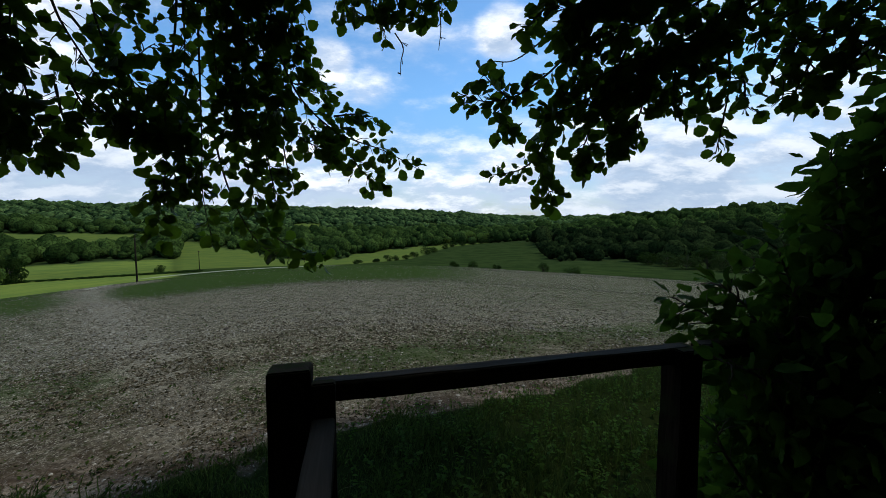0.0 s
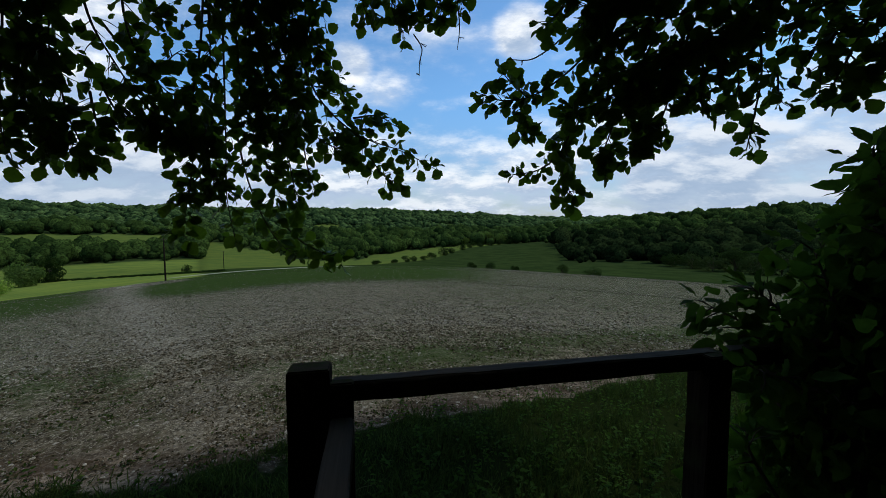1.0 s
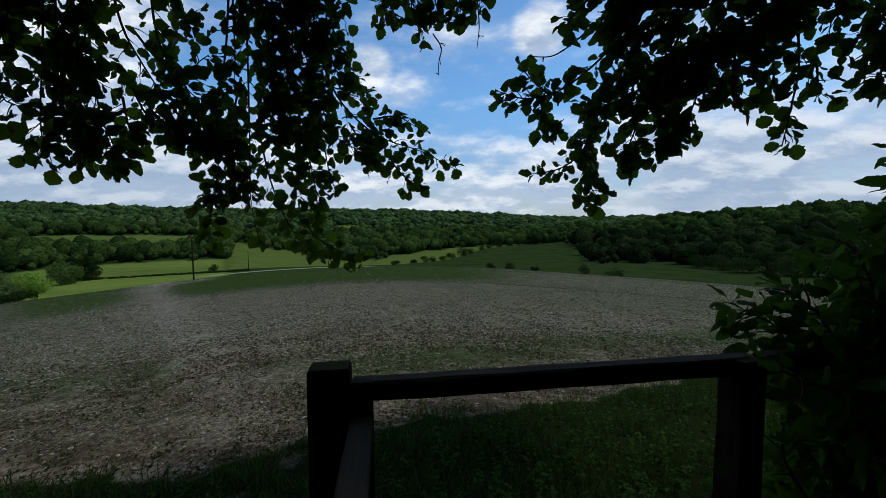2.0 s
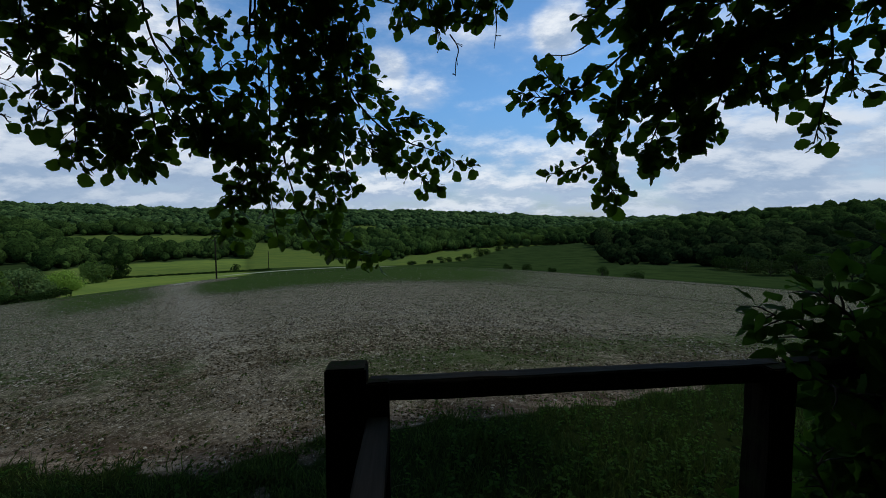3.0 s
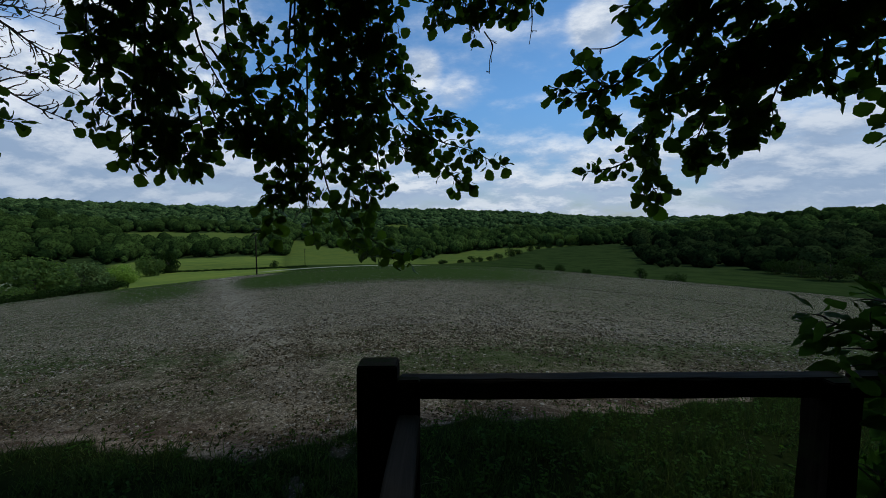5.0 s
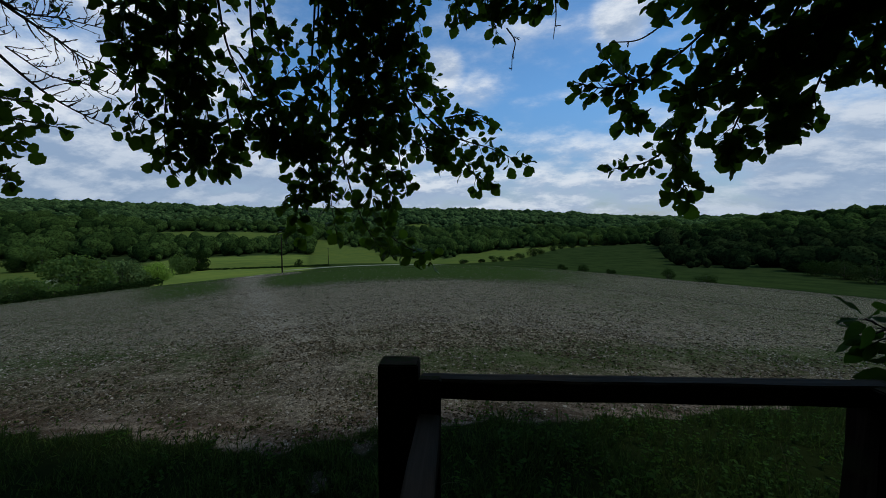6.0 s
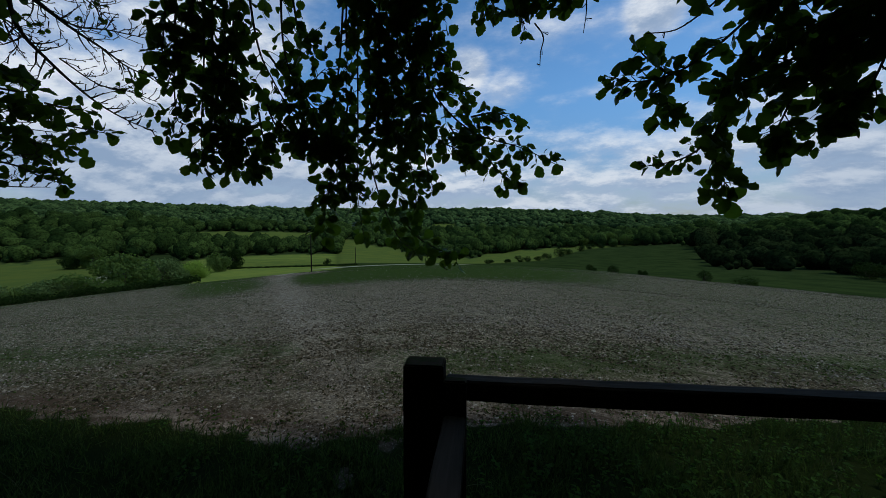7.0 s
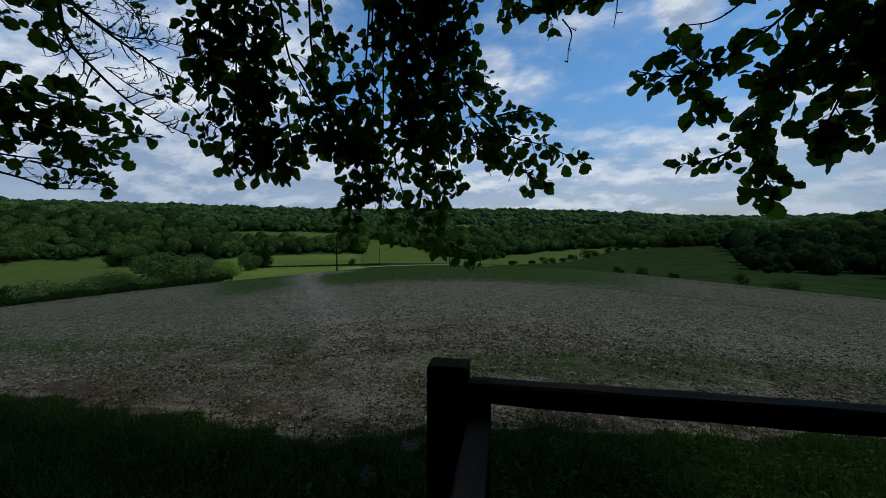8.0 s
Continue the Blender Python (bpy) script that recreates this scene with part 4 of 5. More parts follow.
branch_group("branch of broad leaves, some lit through yellow-green", 25, [
    ([(0.59, 1.47, 2.34), (0.47, 1.55, 2.19), (0.32, 1.59, 2.08), (0.18, 1.59, 2.05), (0.07, 1.56, 2.07)], D(twigs=17, twig_len=0.085, leaf=0.053, gap=0.019, start=0.25)),
    ([(0.29, 1.66, 2.08), (0.21, 1.6, 2.12), (0.16, 1.53, 2.14)], D(twigs=4, twig_len=0.05, leaf=0.053, gap=0.019)),
    ([(0.24, 1.67, 2.08), (0.27, 1.63, 1.98), (0.28, 1.59, 1.91)], D(twigs=8, twig_len=0.06, leaf=0.053, gap=0.019)),
    ([(0.47, 1.43, 2.48), (0.41, 1.46, 2.38), (0.34, 1.47, 2.31), (0.31, 1.45, 2.27)], D(twigs=8, twig_len=0.06, leaf=0.053, gap=0.019)),
    ([(0.4, 1.56, 2.28), (0.34, 1.55, 2.23), (0.27, 1.54, 2.19), (0.18, 1.51, 2.18)], D(twigs=3, twig_len=0.02, leaf=0.053, gap=0.019, bare=1.0, r0=0.0035)),
    ([(0.59, 1.52, 2.22), (0.5, 1.61, 1.99), (0.42, 1.63, 1.84), (0.44, 1.61, 1.71), (0.46, 1.58, 1.66)], D(twigs=22, twig_len=0.11, leaf=0.053, gap=0.019)),
    ([(0.5, 1.66, 1.93), (0.4, 1.66, 1.82), (0.32, 1.64, 1.77), (0.21, 1.62, 1.75)], D(twigs=12, twig_len=0.04, leaf=0.042)),
    ([(0.71, 1.48, 2.22), (0.63, 1.54, 2.01), (0.58, 1.56, 1.86), (0.55, 1.54, 1.8)], D(twigs=17, twig_len=0.09, leaf=0.053, gap=0.019)),
    ([(0.74, 1.46, 2.22), (0.71, 1.51, 2.02), (0.68, 1.51, 1.89), (0.66, 1.49, 1.81)], D(twigs=16, twig_len=0.09, leaf=0.053, gap=0.019)),
    ([(0.81, 1.41, 2.25), (0.78, 1.45, 2.07), (0.75, 1.46, 1.95), (0.71, 1.46, 1.84)], D(twigs=18, twig_len=0.09, leaf=0.053, gap=0.019)),
    ([(0.86, 1.38, 2.26), (0.84, 1.39, 2.09), (0.83, 1.37, 1.95)], D(twigs=18, twig_len=0.08, leaf=0.053, gap=0.019)),
    ([(1.02, 1.19, 2.36), (0.84, 1.32, 2.28), (0.65, 1.4, 2.24), (0.48, 1.44, 2.2)], D(twigs=28, twig_len=0.11, leaf=0.053, gap=0.019)),
    ([(0.95, 1.21, 2.44), (0.76, 1.32, 2.37), (0.52, 1.4, 2.34), (0.41, 1.41, 2.31)], D(twigs=23, twig_len=0.11, leaf=0.053, gap=0.019)),
    ([(1.03, 1.25, 2.26), (0.88, 1.35, 2.18), (0.69, 1.43, 2.13), (0.49, 1.48, 2.08)], D(twigs=27, twig_len=0.11, leaf=0.053, gap=0.019)),
    ([(0.94, 1.35, 2.2), (0.82, 1.41, 2.12), (0.72, 1.45, 2.05), (0.6, 1.48, 1.97)], D(twigs=19, twig_len=0.11, leaf=0.053, gap=0.019)),
    ([(0.73, 1.48, 2.19), (0.62, 1.53, 2.07), (0.52, 1.54, 2.01), (0.41, 1.54, 1.98)], D(twigs=17, twig_len=0.11, leaf=0.053, gap=0.019)),
    ([(0.8, 1.25, 2.42), (0.64, 1.36, 2.36), (0.5, 1.42, 2.3), (0.42, 1.44, 2.26)], D(twigs=20, twig_len=0.09, leaf=0.053, gap=0.02)),
    ([(0.82, 1.3, 2.34), (0.68, 1.4, 2.28), (0.56, 1.46, 2.22), (0.47, 1.48, 2.18)], D(twigs=20, twig_len=0.09, leaf=0.053, gap=0.02)),
    ([(0.7, 1.38, 2.45), (0.57, 1.44, 2.36), (0.47, 1.46, 2.3)], D(twigs=16, twig_len=0.09, leaf=0.053, gap=0.02)),
    ([(0.95, 1.15, 2.62), (0.75, 1.3, 2.55), (0.55, 1.4, 2.48), (0.42, 1.44, 2.43)], D(twigs=24, twig_len=0.11, leaf=0.053, gap=0.02)),
    ([(1.1, 1.1, 2.5), (0.9, 1.25, 2.45), (0.7, 1.35, 2.4), (0.55, 1.4, 2.35)], D(twigs=24, twig_len=0.11, leaf=0.053, gap=0.02)),
    ([(0.9, 1.25, 2.75), (0.72, 1.35, 2.66), (0.52, 1.45, 2.6), (0.42, 1.48, 2.55)], D(twigs=20, twig_len=0.10, leaf=0.053, gap=0.02)),
    ([(1.15, 1.15, 2.65), (1.0, 1.25, 2.58), (0.85, 1.32, 2.5), (0.7, 1.38, 2.45)], D(twigs=22, twig_len=0.10, leaf=0.053, gap=0.02)),
], singles=140)
branch_group("branch with sunlit leaves above the shrub", 26, [
    ([(0.96, 1.29, 2.5), (1.01, 1.37, 2.25), (1.04, 1.39, 2.06), (1.03, 1.4, 1.92), (1.01, 1.4, 1.8)], D(twigs=14, twig_len=0.075, leaf=0.047, gap=0.022, start=0.2)),
    ([(0.96, 1.41, 2.31), (0.97, 1.41, 2.15), (0.97, 1.39, 1.99)], D(twigs=10, twig_len=0.07, leaf=0.047, gap=0.022)),
    ([(1.09, 1.41, 2.11), (1.08, 1.37, 2.04), (1.06, 1.34, 1.95)], D(twigs=6, twig_len=0.06, leaf=0.047, gap=0.022)),
    ([(1.15, 1.22, 2.38), (1.15, 1.27, 2.18), (1.14, 1.28, 2.06), (1.13, 1.27, 1.95)], D(twigs=12, twig_len=0.08, leaf=0.047, gap=0.022)),
    ([(1.24, 1.2, 2.27), (1.21, 1.25, 2.1), (1.18, 1.26, 2.02), (1.15, 1.26, 1.96)], D(twigs=13, twig_len=0.08, leaf=0.047, gap=0.022)),
    ([(1.34, 1.16, 2.14), (1.26, 1.2, 2.05), (1.19, 1.22, 1.96)], D(twigs=13, twig_len=0.1, leaf=0.047, gap=0.022)),
    ([(1.29, 1.1, 2.33), (1.18, 1.21, 2.25), (1.09, 1.26, 2.2), (1.02, 1.29, 2.15)], D(twigs=14, twig_len=0.1, leaf=0.047, gap=0.022)),
    ([(1.34, 1.11, 2.24), (1.25, 1.18, 2.17), (1.16, 1.23, 2.13), (1.09, 1.26, 2.09)], D(twigs=14, twig_len=0.1, leaf=0.047, gap=0.022)),
    ([(1.19, 1.16, 2.4), (1.11, 1.24, 2.31), (1.01, 1.3, 2.25), (0.95, 1.33, 2.18)], D(twigs=14, twig_len=0.1, leaf=0.047, gap=0.022)),
    ([(1.09, 1.23, 2.45), (1.03, 1.3, 2.33), (0.94, 1.35, 2.25), (0.89, 1.38, 2.16)], D(twigs=14, twig_len=0.1, leaf=0.047, gap=0.022)),
    ([(1.38, 1.11, 2.15), (1.3, 1.14, 2.09), (1.22, 1.16, 2.01)], D(twigs=13, twig_len=0.1, leaf=0.047, gap=0.022)),
])
branch_group("leafy side branch with long bare twigs", 27, [
    ([(-2.41, 0.62, 2.17), (-2.37, 0.73, 2.12), (-2.32, 0.81, 2.07), (-2.25, 0.91, 2.04), (-2.17, 1.02, 2.05)], D(twigs=14, twig_len=0.13, leaf=0.058)),
    ([(-2.42, 0.65, 2.12), (-2.36, 0.79, 2.03), (-2.29, 0.89, 1.97), (-2.21, 0.97, 1.97)], D(twigs=10, twig_len=0.13, leaf=0.058)),
    ([(-2.34, 0.89, 2.11), (-2.25, 0.96, 2.1), (-2.17, 0.98, 2.14)], D(twigs=5, twig_len=0.13, leaf=0.066)),
    ([(-2.29, 1.04, 2.08), (-2.21, 1.08, 2.06), (-2.13, 1.1, 2.05)], D(twigs=3, twig_len=0.06, leaf=0.064)),
    ([(-2.3, 1.06, 2), (-2.2, 1.12, 1.98), (-2.11, 1.18, 1.96)], D(twigs=5, twig_len=0.06, leaf=0.062)),
    ([(-2.32, 0.62, 2.47), (-2.26, 0.71, 2.44), (-2.19, 0.79, 2.42), (-2.14, 0.84, 2.38)], D(twigs=11, twig_len=0.13, leaf=0.058)),
    ([(-2.4, 0.62, 2.23), (-2.32, 0.69, 2.2), (-2.26, 0.72, 2.17)], D(twigs=6, twig_len=0.13, leaf=0.058)),
    ([(-2.43, 0.65, 2.07), (-2.36, 0.72, 2), (-2.29, 0.76, 1.96)], D(twigs=7, twig_len=0.13, leaf=0.058)),
    ([(-2.4, 0.83, 1.96), (-2.33, 0.92, 1.9), (-2.26, 0.99, 1.89), (-2.19, 1.04, 1.88)], D(twigs=11, twig_len=0.13, leaf=0.058)),
    ([(-2.41, 0.86, 1.82), (-2.33, 0.95, 1.79), (-2.27, 1.01, 1.74), (-2.2, 1.05, 1.72)], D(twigs=9, twig_len=0.09, leaf=0.058)),
    ([(-2.47, 0.62, 1.91), (-2.37, 0.82, 1.9), (-2.29, 0.9, 1.94), (-2.19, 1.03, 1.94)], D(twigs=9, twig_len=0.13, leaf=0.058, bare=1.0, r0=0.005, droop=-0.5)),
    ([(-2.48, 0.62, 1.86), (-2.38, 0.82, 1.83), (-2.3, 0.92, 1.83), (-2.23, 0.98, 1.84)], D(twigs=10, twig_len=0.13, leaf=0.058, bare=0.95, r0=0.005, droop=-0.5)),
    ([(-2.48, 0.62, 1.81), (-2.39, 0.82, 1.74), (-2.32, 0.9, 1.7), (-2.23, 1.01, 1.7)], D(twigs=11, twig_len=0.13, leaf=0.058, bare=0.9, r0=0.006, droop=-0.5)),
])
branch_group("bare budded branch with fine dark twigs", 28, [
    ([(-2.2, 0.88, 2.89), (-2.31, 0.95, 2.58), (-2.34, 0.99, 2.4), (-2.32, 1.08, 2.28), (-2.27, 1.2, 2.15), (-2.21, 1.31, 2.07), (-2.13, 1.41, 2.02)], D(twigs=30, twig_len=0.15, bare=0.94, droop=-0.5, leaf=0.045, r0=0.013)),
    ([(-2.22, 0.89, 2.85), (-2.3, 0.97, 2.59), (-2.26, 1.09, 2.47), (-2.2, 1.23, 2.38), (-2.14, 1.31, 2.31), (-2.05, 1.43, 2.28)], D(twigs=28, twig_len=0.15, bare=0.94, droop=-0.5, leaf=0.045, r0=0.011)),
    ([(-2.32, 1.01, 2.56), (-2.25, 1.13, 2.46), (-2.15, 1.23, 2.46), (-2.03, 1.35, 2.45)], D(twigs=24, twig_len=0.15, bare=0.94, droop=-0.5, leaf=0.045, r0=0.006)),
    ([(-2.39, 0.94, 2.45), (-2.33, 0.98, 2.37), (-2.27, 1.05, 2.28)], D(twigs=12, twig_len=0.15, bare=0.94, droop=-0.5, leaf=0.045, r0=0.004)),
    ([(-2.35, 1.13, 2.32), (-2.28, 1.24, 2.23), (-2.19, 1.32, 2.21), (-2.1, 1.4, 2.17)], D(twigs=18, twig_len=0.15, bare=0.94, droop=-0.5, leaf=0.045, r0=0.004)),
    ([(-2.24, 0.99, 2.73), (-2.21, 1.07, 2.62), (-2.15, 1.16, 2.55), (-2.1, 1.23, 2.47)], D(twigs=21, twig_len=0.15, bare=0.94, droop=-0.5, leaf=0.045, r0=0.005)),
    ([(-2.21, 1.15, 2.63), (-2.16, 1.18, 2.56), (-2.12, 1.19, 2.46)], D(twigs=6, twig_len=0.15, bare=0.94, droop=-0.5, leaf=0.045, r0=0.004)),
    ([(-2.38, 0.96, 2.45), (-2.34, 0.96, 2.36), (-2.3, 0.99, 2.26)], D(twigs=4, twig_len=0.15, bare=0.94, droop=-0.5, leaf=0.045, r0=0.003)),
])


def canopy():
    """The part of the crown above and behind the stile, which keeps it in shade."""
    rng = np.random.default_rng(31)
    b = Bundle()
    n = 0
    while n < 38000:
        x, y = rng.uniform(-6.5, 8.0), rng.uniform(-6, 5.2)
        # unseen crown, trimmed so that its added shade ends near the verge's edge
        if y > (2.55 if x < 0.6 else 2.25 + 0.5 * (x - 0.3)):
            continue
        r = math.hypot(x, y)
        z = max(3.0, 1.55 + 0.90 * r * (y > -0.5 and y > 0.62 * x)) + rng.random() ** 1.5 * 3.0
        if z > 7.5 or noise.noise((x * 0.8, y * 0.8, z * 0.8)) < -0.4:
            continue
        b.add_leaf((x, y, z), rng.normal(size=3) + np.array([0, 0, -0.5]), rng.normal(size=3) * 0.5 + np.array([0, 0, 1]), rng.uniform(0.18, 0.32))
        n += 1
    b.leaves("upper_foliage", tree, LEAF, SIMPLE, "dense crown of green leaves overhead", TREE_AT)


canopy()


def build_unseen_hedge():
    """An unseen tall hedge, added behind the stile to block sky light."""
    rng = np.random.default_rng(33)
    hedge = thing("unseen_hedge", (0, -4.6, float(ground_z(0, -4.6))), "unseen tall green hedge added behind the stile to block sky light", "hedge")
    b = Bundle()
    for az in np.arange(92, 272, 9.0):
        x, y = polar(az, 5.0 + rng.uniform(-0.3, 0.3))
        z = float(ground_z(x, y))
        b.add_tube(smooth_path([(x, y, z - 0.1), (x + rng.normal() * 0.2, y + rng.normal() * 0.2, z + 2.0), (x + rng.normal() * 0.4, y + rng.normal() * 0.4, z + 4.2)], 10), 0.05, 0.012, 6)
    n = 16000
    az, r = rng.uniform(86, 276, n), 5.0 + rng.normal(size=n) * 0.45
    x, y = polar(az, r)
    z = ground_z(x, y) + rng.uniform(0.05, 5.2, n) * (1 + 0.1 * np.sin(az * 0.2))
    for p, a, m, s in zip(np.stack([x, y, z], -1), rng.normal(size=(n, 3)), rng.normal(size=(n, 3)), rng.uniform(0.16, 0.30, n)):
        b.add_leaf(p, a + np.array([0, 0, -0.4]), m, s)
    wood = b.wood("stem", hedge, BARK)
    b.leaves("foliage", wood, LEAF, SIMPLE, origin=tuple(hedge.matrix_basis.translation))


build_unseen_hedge()

# ---- the shrub at the fence ----
SHRUB_AT = (1.75, 1.45, float(ground_z(1.75, 1.45)))
shrub = thing("hedge_shrub", SHRUB_AT, "dark dense shrub with pointed leaves overgrowing the fence post", "shrub")


def build_shrub():
    rng = np.random.default_rng(41)
    b = Bundle()
    gx, gy, gz = SHRUB_AT
    for pts, o in (
            ([(gx, gy, gz), (1.15, 1.34, 0.86), (1.05, 1.34, 1.14), (0.86, 1.38, 1.27)], D(twigs=28, twig_len=0.16)),
            ([(gx, gy, gz), (1.22, 1.31, 0.92), (1.11, 1.31, 1.21), (1.01, 1.35, 1.33)], D(twigs=28, twig_len=0.17)),
            ([(gx, gy, gz), (1.29, 1.3, 1.05), (1.23, 1.29, 1.3), (1.2, 1.34, 1.47)], D(twigs=24, twig_len=0.17)),
            ([(gx, gy, gz), (1.38, 1.24, 1.15), (1.32, 1.23, 1.54), (1.28, 1.25, 1.78)], D(twigs=22, twig_len=0.13)),
            ([(gx + 0.2, gy, gz), (1.45, 1.19, 1.17), (1.42, 1.18, 1.6), (1.39, 1.17, 1.86)], D(twigs=26, twig_len=0.15)),
            ([(gx + 0.3, gy - 0.1, gz), (1.52, 1.15, 1.36), (1.46, 1.12, 1.76), (1.42, 1.13, 1.98)], D(twigs=26, twig_len=0.16)),
            ([(gx, gy, gz), (1.22, 1.2, 0.9), (1.0, 1.13, 1.06), (0.84, 1.11, 1.13)], D(twigs=22, twig_len=0.12)),
            ([(gx, gy, gz), (1.12, 1.36, 0.6), (1.05, 1.39, 0.79)], D(twigs=14, twig_len=0.16)),
            ([(gx - 0.3, gy + 0.1, gz), (1.13, 1.51, 0.42), (1.01, 1.49, 0.47)], D(twigs=12, twig_len=0.16))):
        spray(b, pts, rng, r0=0.012, leaf=0.078, gap=0.030, droop=0.15, start=0.15, hang=0.8, **o)
    for c, rad, n in (((1.39, 1.37, 1.11), 0.24, 640), ((1.38, 1.43, 0.86), 0.26, 640), ((1.47, 1.3, 0.8), 0.36, 1040), ((1.51, 1.31, 1.5), 0.22, 600),
                      ((1.47, 1.33, 1.29), 0.24, 640), ((1.54, 1.26, 1.72), 0.24, 600), ((1.52, 1.44, 1.53), 0.14, 280),
                      ((1.47, 1.12, 1.1), 0.45, 920), ((1.36, 1.43, 0.58), 0.32, 720), ((1.58, 1.18, 1.89), 0.2, 320), ((1.32, 1.52, 0.96), 0.2, 320)):
        q = rng.normal(size=(n, 3))
        q = q / np.linalg.norm(q, axis=1, keepdims=True) * rng.random((n, 1)) ** 0.4 * rad
        for p in q:
            b.add_leaf(np.array(c) + p, rng.normal(size=3) * 0.6 + np.array([0, 0, -0.9]), rng.normal(size=3) * 0.7 + np.array([0, -0.6, 0.3]), rng.uniform(0.05, 0.08))
    wood = b.wood("stem", shrub, BARK, "thin brown woody stems")
    b.leaves("foliage", wood, SHRUB, BROAD, origin=SHRUB_AT)


build_shrub()


# ---- grass, stones and weeds ----
STRAW = bark_material("straw", (0.05, 0.055, 0.025), (0.11, 0.105, 0.055), 40)

def build_grass():
    rng = np.random.default_rng(51)
    n = 64000
    r = 1.2 + 8.0 * rng.random(n * 3) ** 1.4
    az = rng.uniform(-92, 62, n * 3)
    x, y = polar(az, r)
    m = masks(x, y)
    tuft = np.array([noise.noise((px * 2.2, py * 2.2, 1.0)) for px, py in zip(x, y)])
    keep = (m["verge"] + 0.35 * rng.normal(size=len(x)) * 0.4 > 0.55) & (tuft + rng.random(len(x)) > 0.25)
    x, y, tuft = x[keep][:n], y[keep][:n], tuft[keep][:n]
    z = ground_z(x, y) - 0.01
    k = len(x)
    lean = rng.normal(size=(k, 3)) * 0.42 + np.array([0.08, 0, 1])
    normal = rng.normal(size=(k, 3)) * np.array([1, 1, 0.1])
    high = rng.uniform(0.05, 0.17, k) * (1 + 0.6 * tuft)
    size = np.stack([rng.uniform(0.005, 0.010, k), high, high], -1)
    v, f = stamp(BLADE[0], BLADE[1], np.stack([x, y, z], -1), frames_from(lean, normal), size)
    ob = mesh_object("verge_grass", v, f, GRASS, smooth=True)
    tagged(ob, "long uncut green grass on the shaded verge", "grass", kind="stuff")


build_grass()


def build_verge_plants():
    """Nettles and other broad weeds among the grass, and a few dry stalks."""
    rng = np.random.default_rng(57)
    b = Bundle()
    for k in range(1100):
        az, r = rng.uniform(-60, 50), rng.uniform(1.5, 5.5)
        x, y = polar(az, r)
        m = masks(np.array([x]), np.array([y]))
        if m["verge"][0] < 0.7 or (az < -8 and rng.random() < 0.75):
            continue
        z = float(ground_z(x, y))
        h = rng.uniform(0.10, 0.26)
        tip = np.array([x + rng.normal() * 0.06, y + rng.normal() * 0.06, z + h])
        path = smooth_path([(x, y, z), ((x + tip[0]) / 2 + rng.normal() * 0.02, (y + tip[1]) / 2, z + h * 0.55), tip], 8)
        b.add_tube(path, 0.0025, 0.0012, 4)
        for j in range(2, 8):
            for side in (0, 1):
                a = rng.uniform(0, 6.28) + 3.14 * side
                b.add_leaf(path[j], np.array([math.cos(a), math.sin(a), 0.25]), np.array([0, 0, 1.0]) + rng.normal(size=3) * 0.3, rng.uniform(0.018, 0.044))
    ob = thing("verge_weeds", (0, 0, 0), "nettles and broad-leaved weeds among the verge grass", "weeds", kind="stuff")
    b.wood("stem", ob, GRASS)
    b.leaves("foliage", ob, SHRUB, POINTED)
    for k in range(18):
        az, r = rng.uniform(-75, 45), rng.uniform(2.0, 4.5)
        x, y = polar(az, r)
        if masks(np.array([x]), np.array([y]))["verge"][0] < 0.6:
            continue
        z = float(ground_z(x, y))
        d = rng.normal(size=2) * 0.22
        b2 = Bundle()
        b2.add_tube(smooth_path([(x, y, z), (x + d[0] * 0.4, y + d[1] * 0.4, z + 0.2), (x + d[0], y + d[1], z + 0.30)], 8), 0.0022, 0.001, 4)
        stalk = thing("grass_stalk", (x, y, z), "pale dry grass stalk standing in the verge", "grass", "dry grass stalks")
        b2.wood("stem", stalk, STRAW)


build_verge_plants()


def stone_template(seed, sub=1):
    v, f = ico(1) if sub else (np.array([(1, 0, 0), (-0.6, 0.8, 0), (-0.6, -0.8, 0), (0.1, 0.1, 0.9)]), np.array([(0, 1, 3), (1, 2, 3), (2, 0, 3)]))
    v = v * (1 + 0.35 * np.array([noise.noise(Vector(p) * 1.7 + Vector((seed * 3.1, 0, 0))) for p in v]))[:, None]
    return v * np.array([1, 0.75, 0.55]), f


def build_stones(name, n, r0, r1, power, sub, seed, small, label, mat=FLINT):
    rng = np.random.default_rng(seed)
    r = r0 + (r1 - r0) * rng.random(n) ** power
    az = rng.uniform(-80, 58, n)
    x, y = polar(az, r)
    m = masks(x, y)
    keep = (m["verge"] < 0.3) & (rng.random(n) > m["weed"] * 0.9 + (0.35 if mat is FLINT else 0.0) * m["dirt"])
    x, y, r = x[keep], y[keep], r[keep]
    z = ground_z(x, y)
    size = (small + 0.020 * rng.random(len(x)) ** 4) * (1 + 0.02 * r)
    kinds = rng.integers(0, 4, len(x))
    V, F, base = [], [], 0
    for k in range(4):
        sel = kinds == k
        tv, tf = stone_template(k, sub)
        v, f = stamp(tv, tf, np.stack([x, y, z + size * 0.2], -1)[sel], turn_z(rng.uniform(0, 6.28, sel.sum())), size[sel])
        V.append(v)
        F += [[i + base for i in q] for q in f]
        base += len(v)
    tagged(mesh_object(name, np.concatenate(V), F, mat), label, "stones" if mat is FLINT else "soil", kind="stuff")


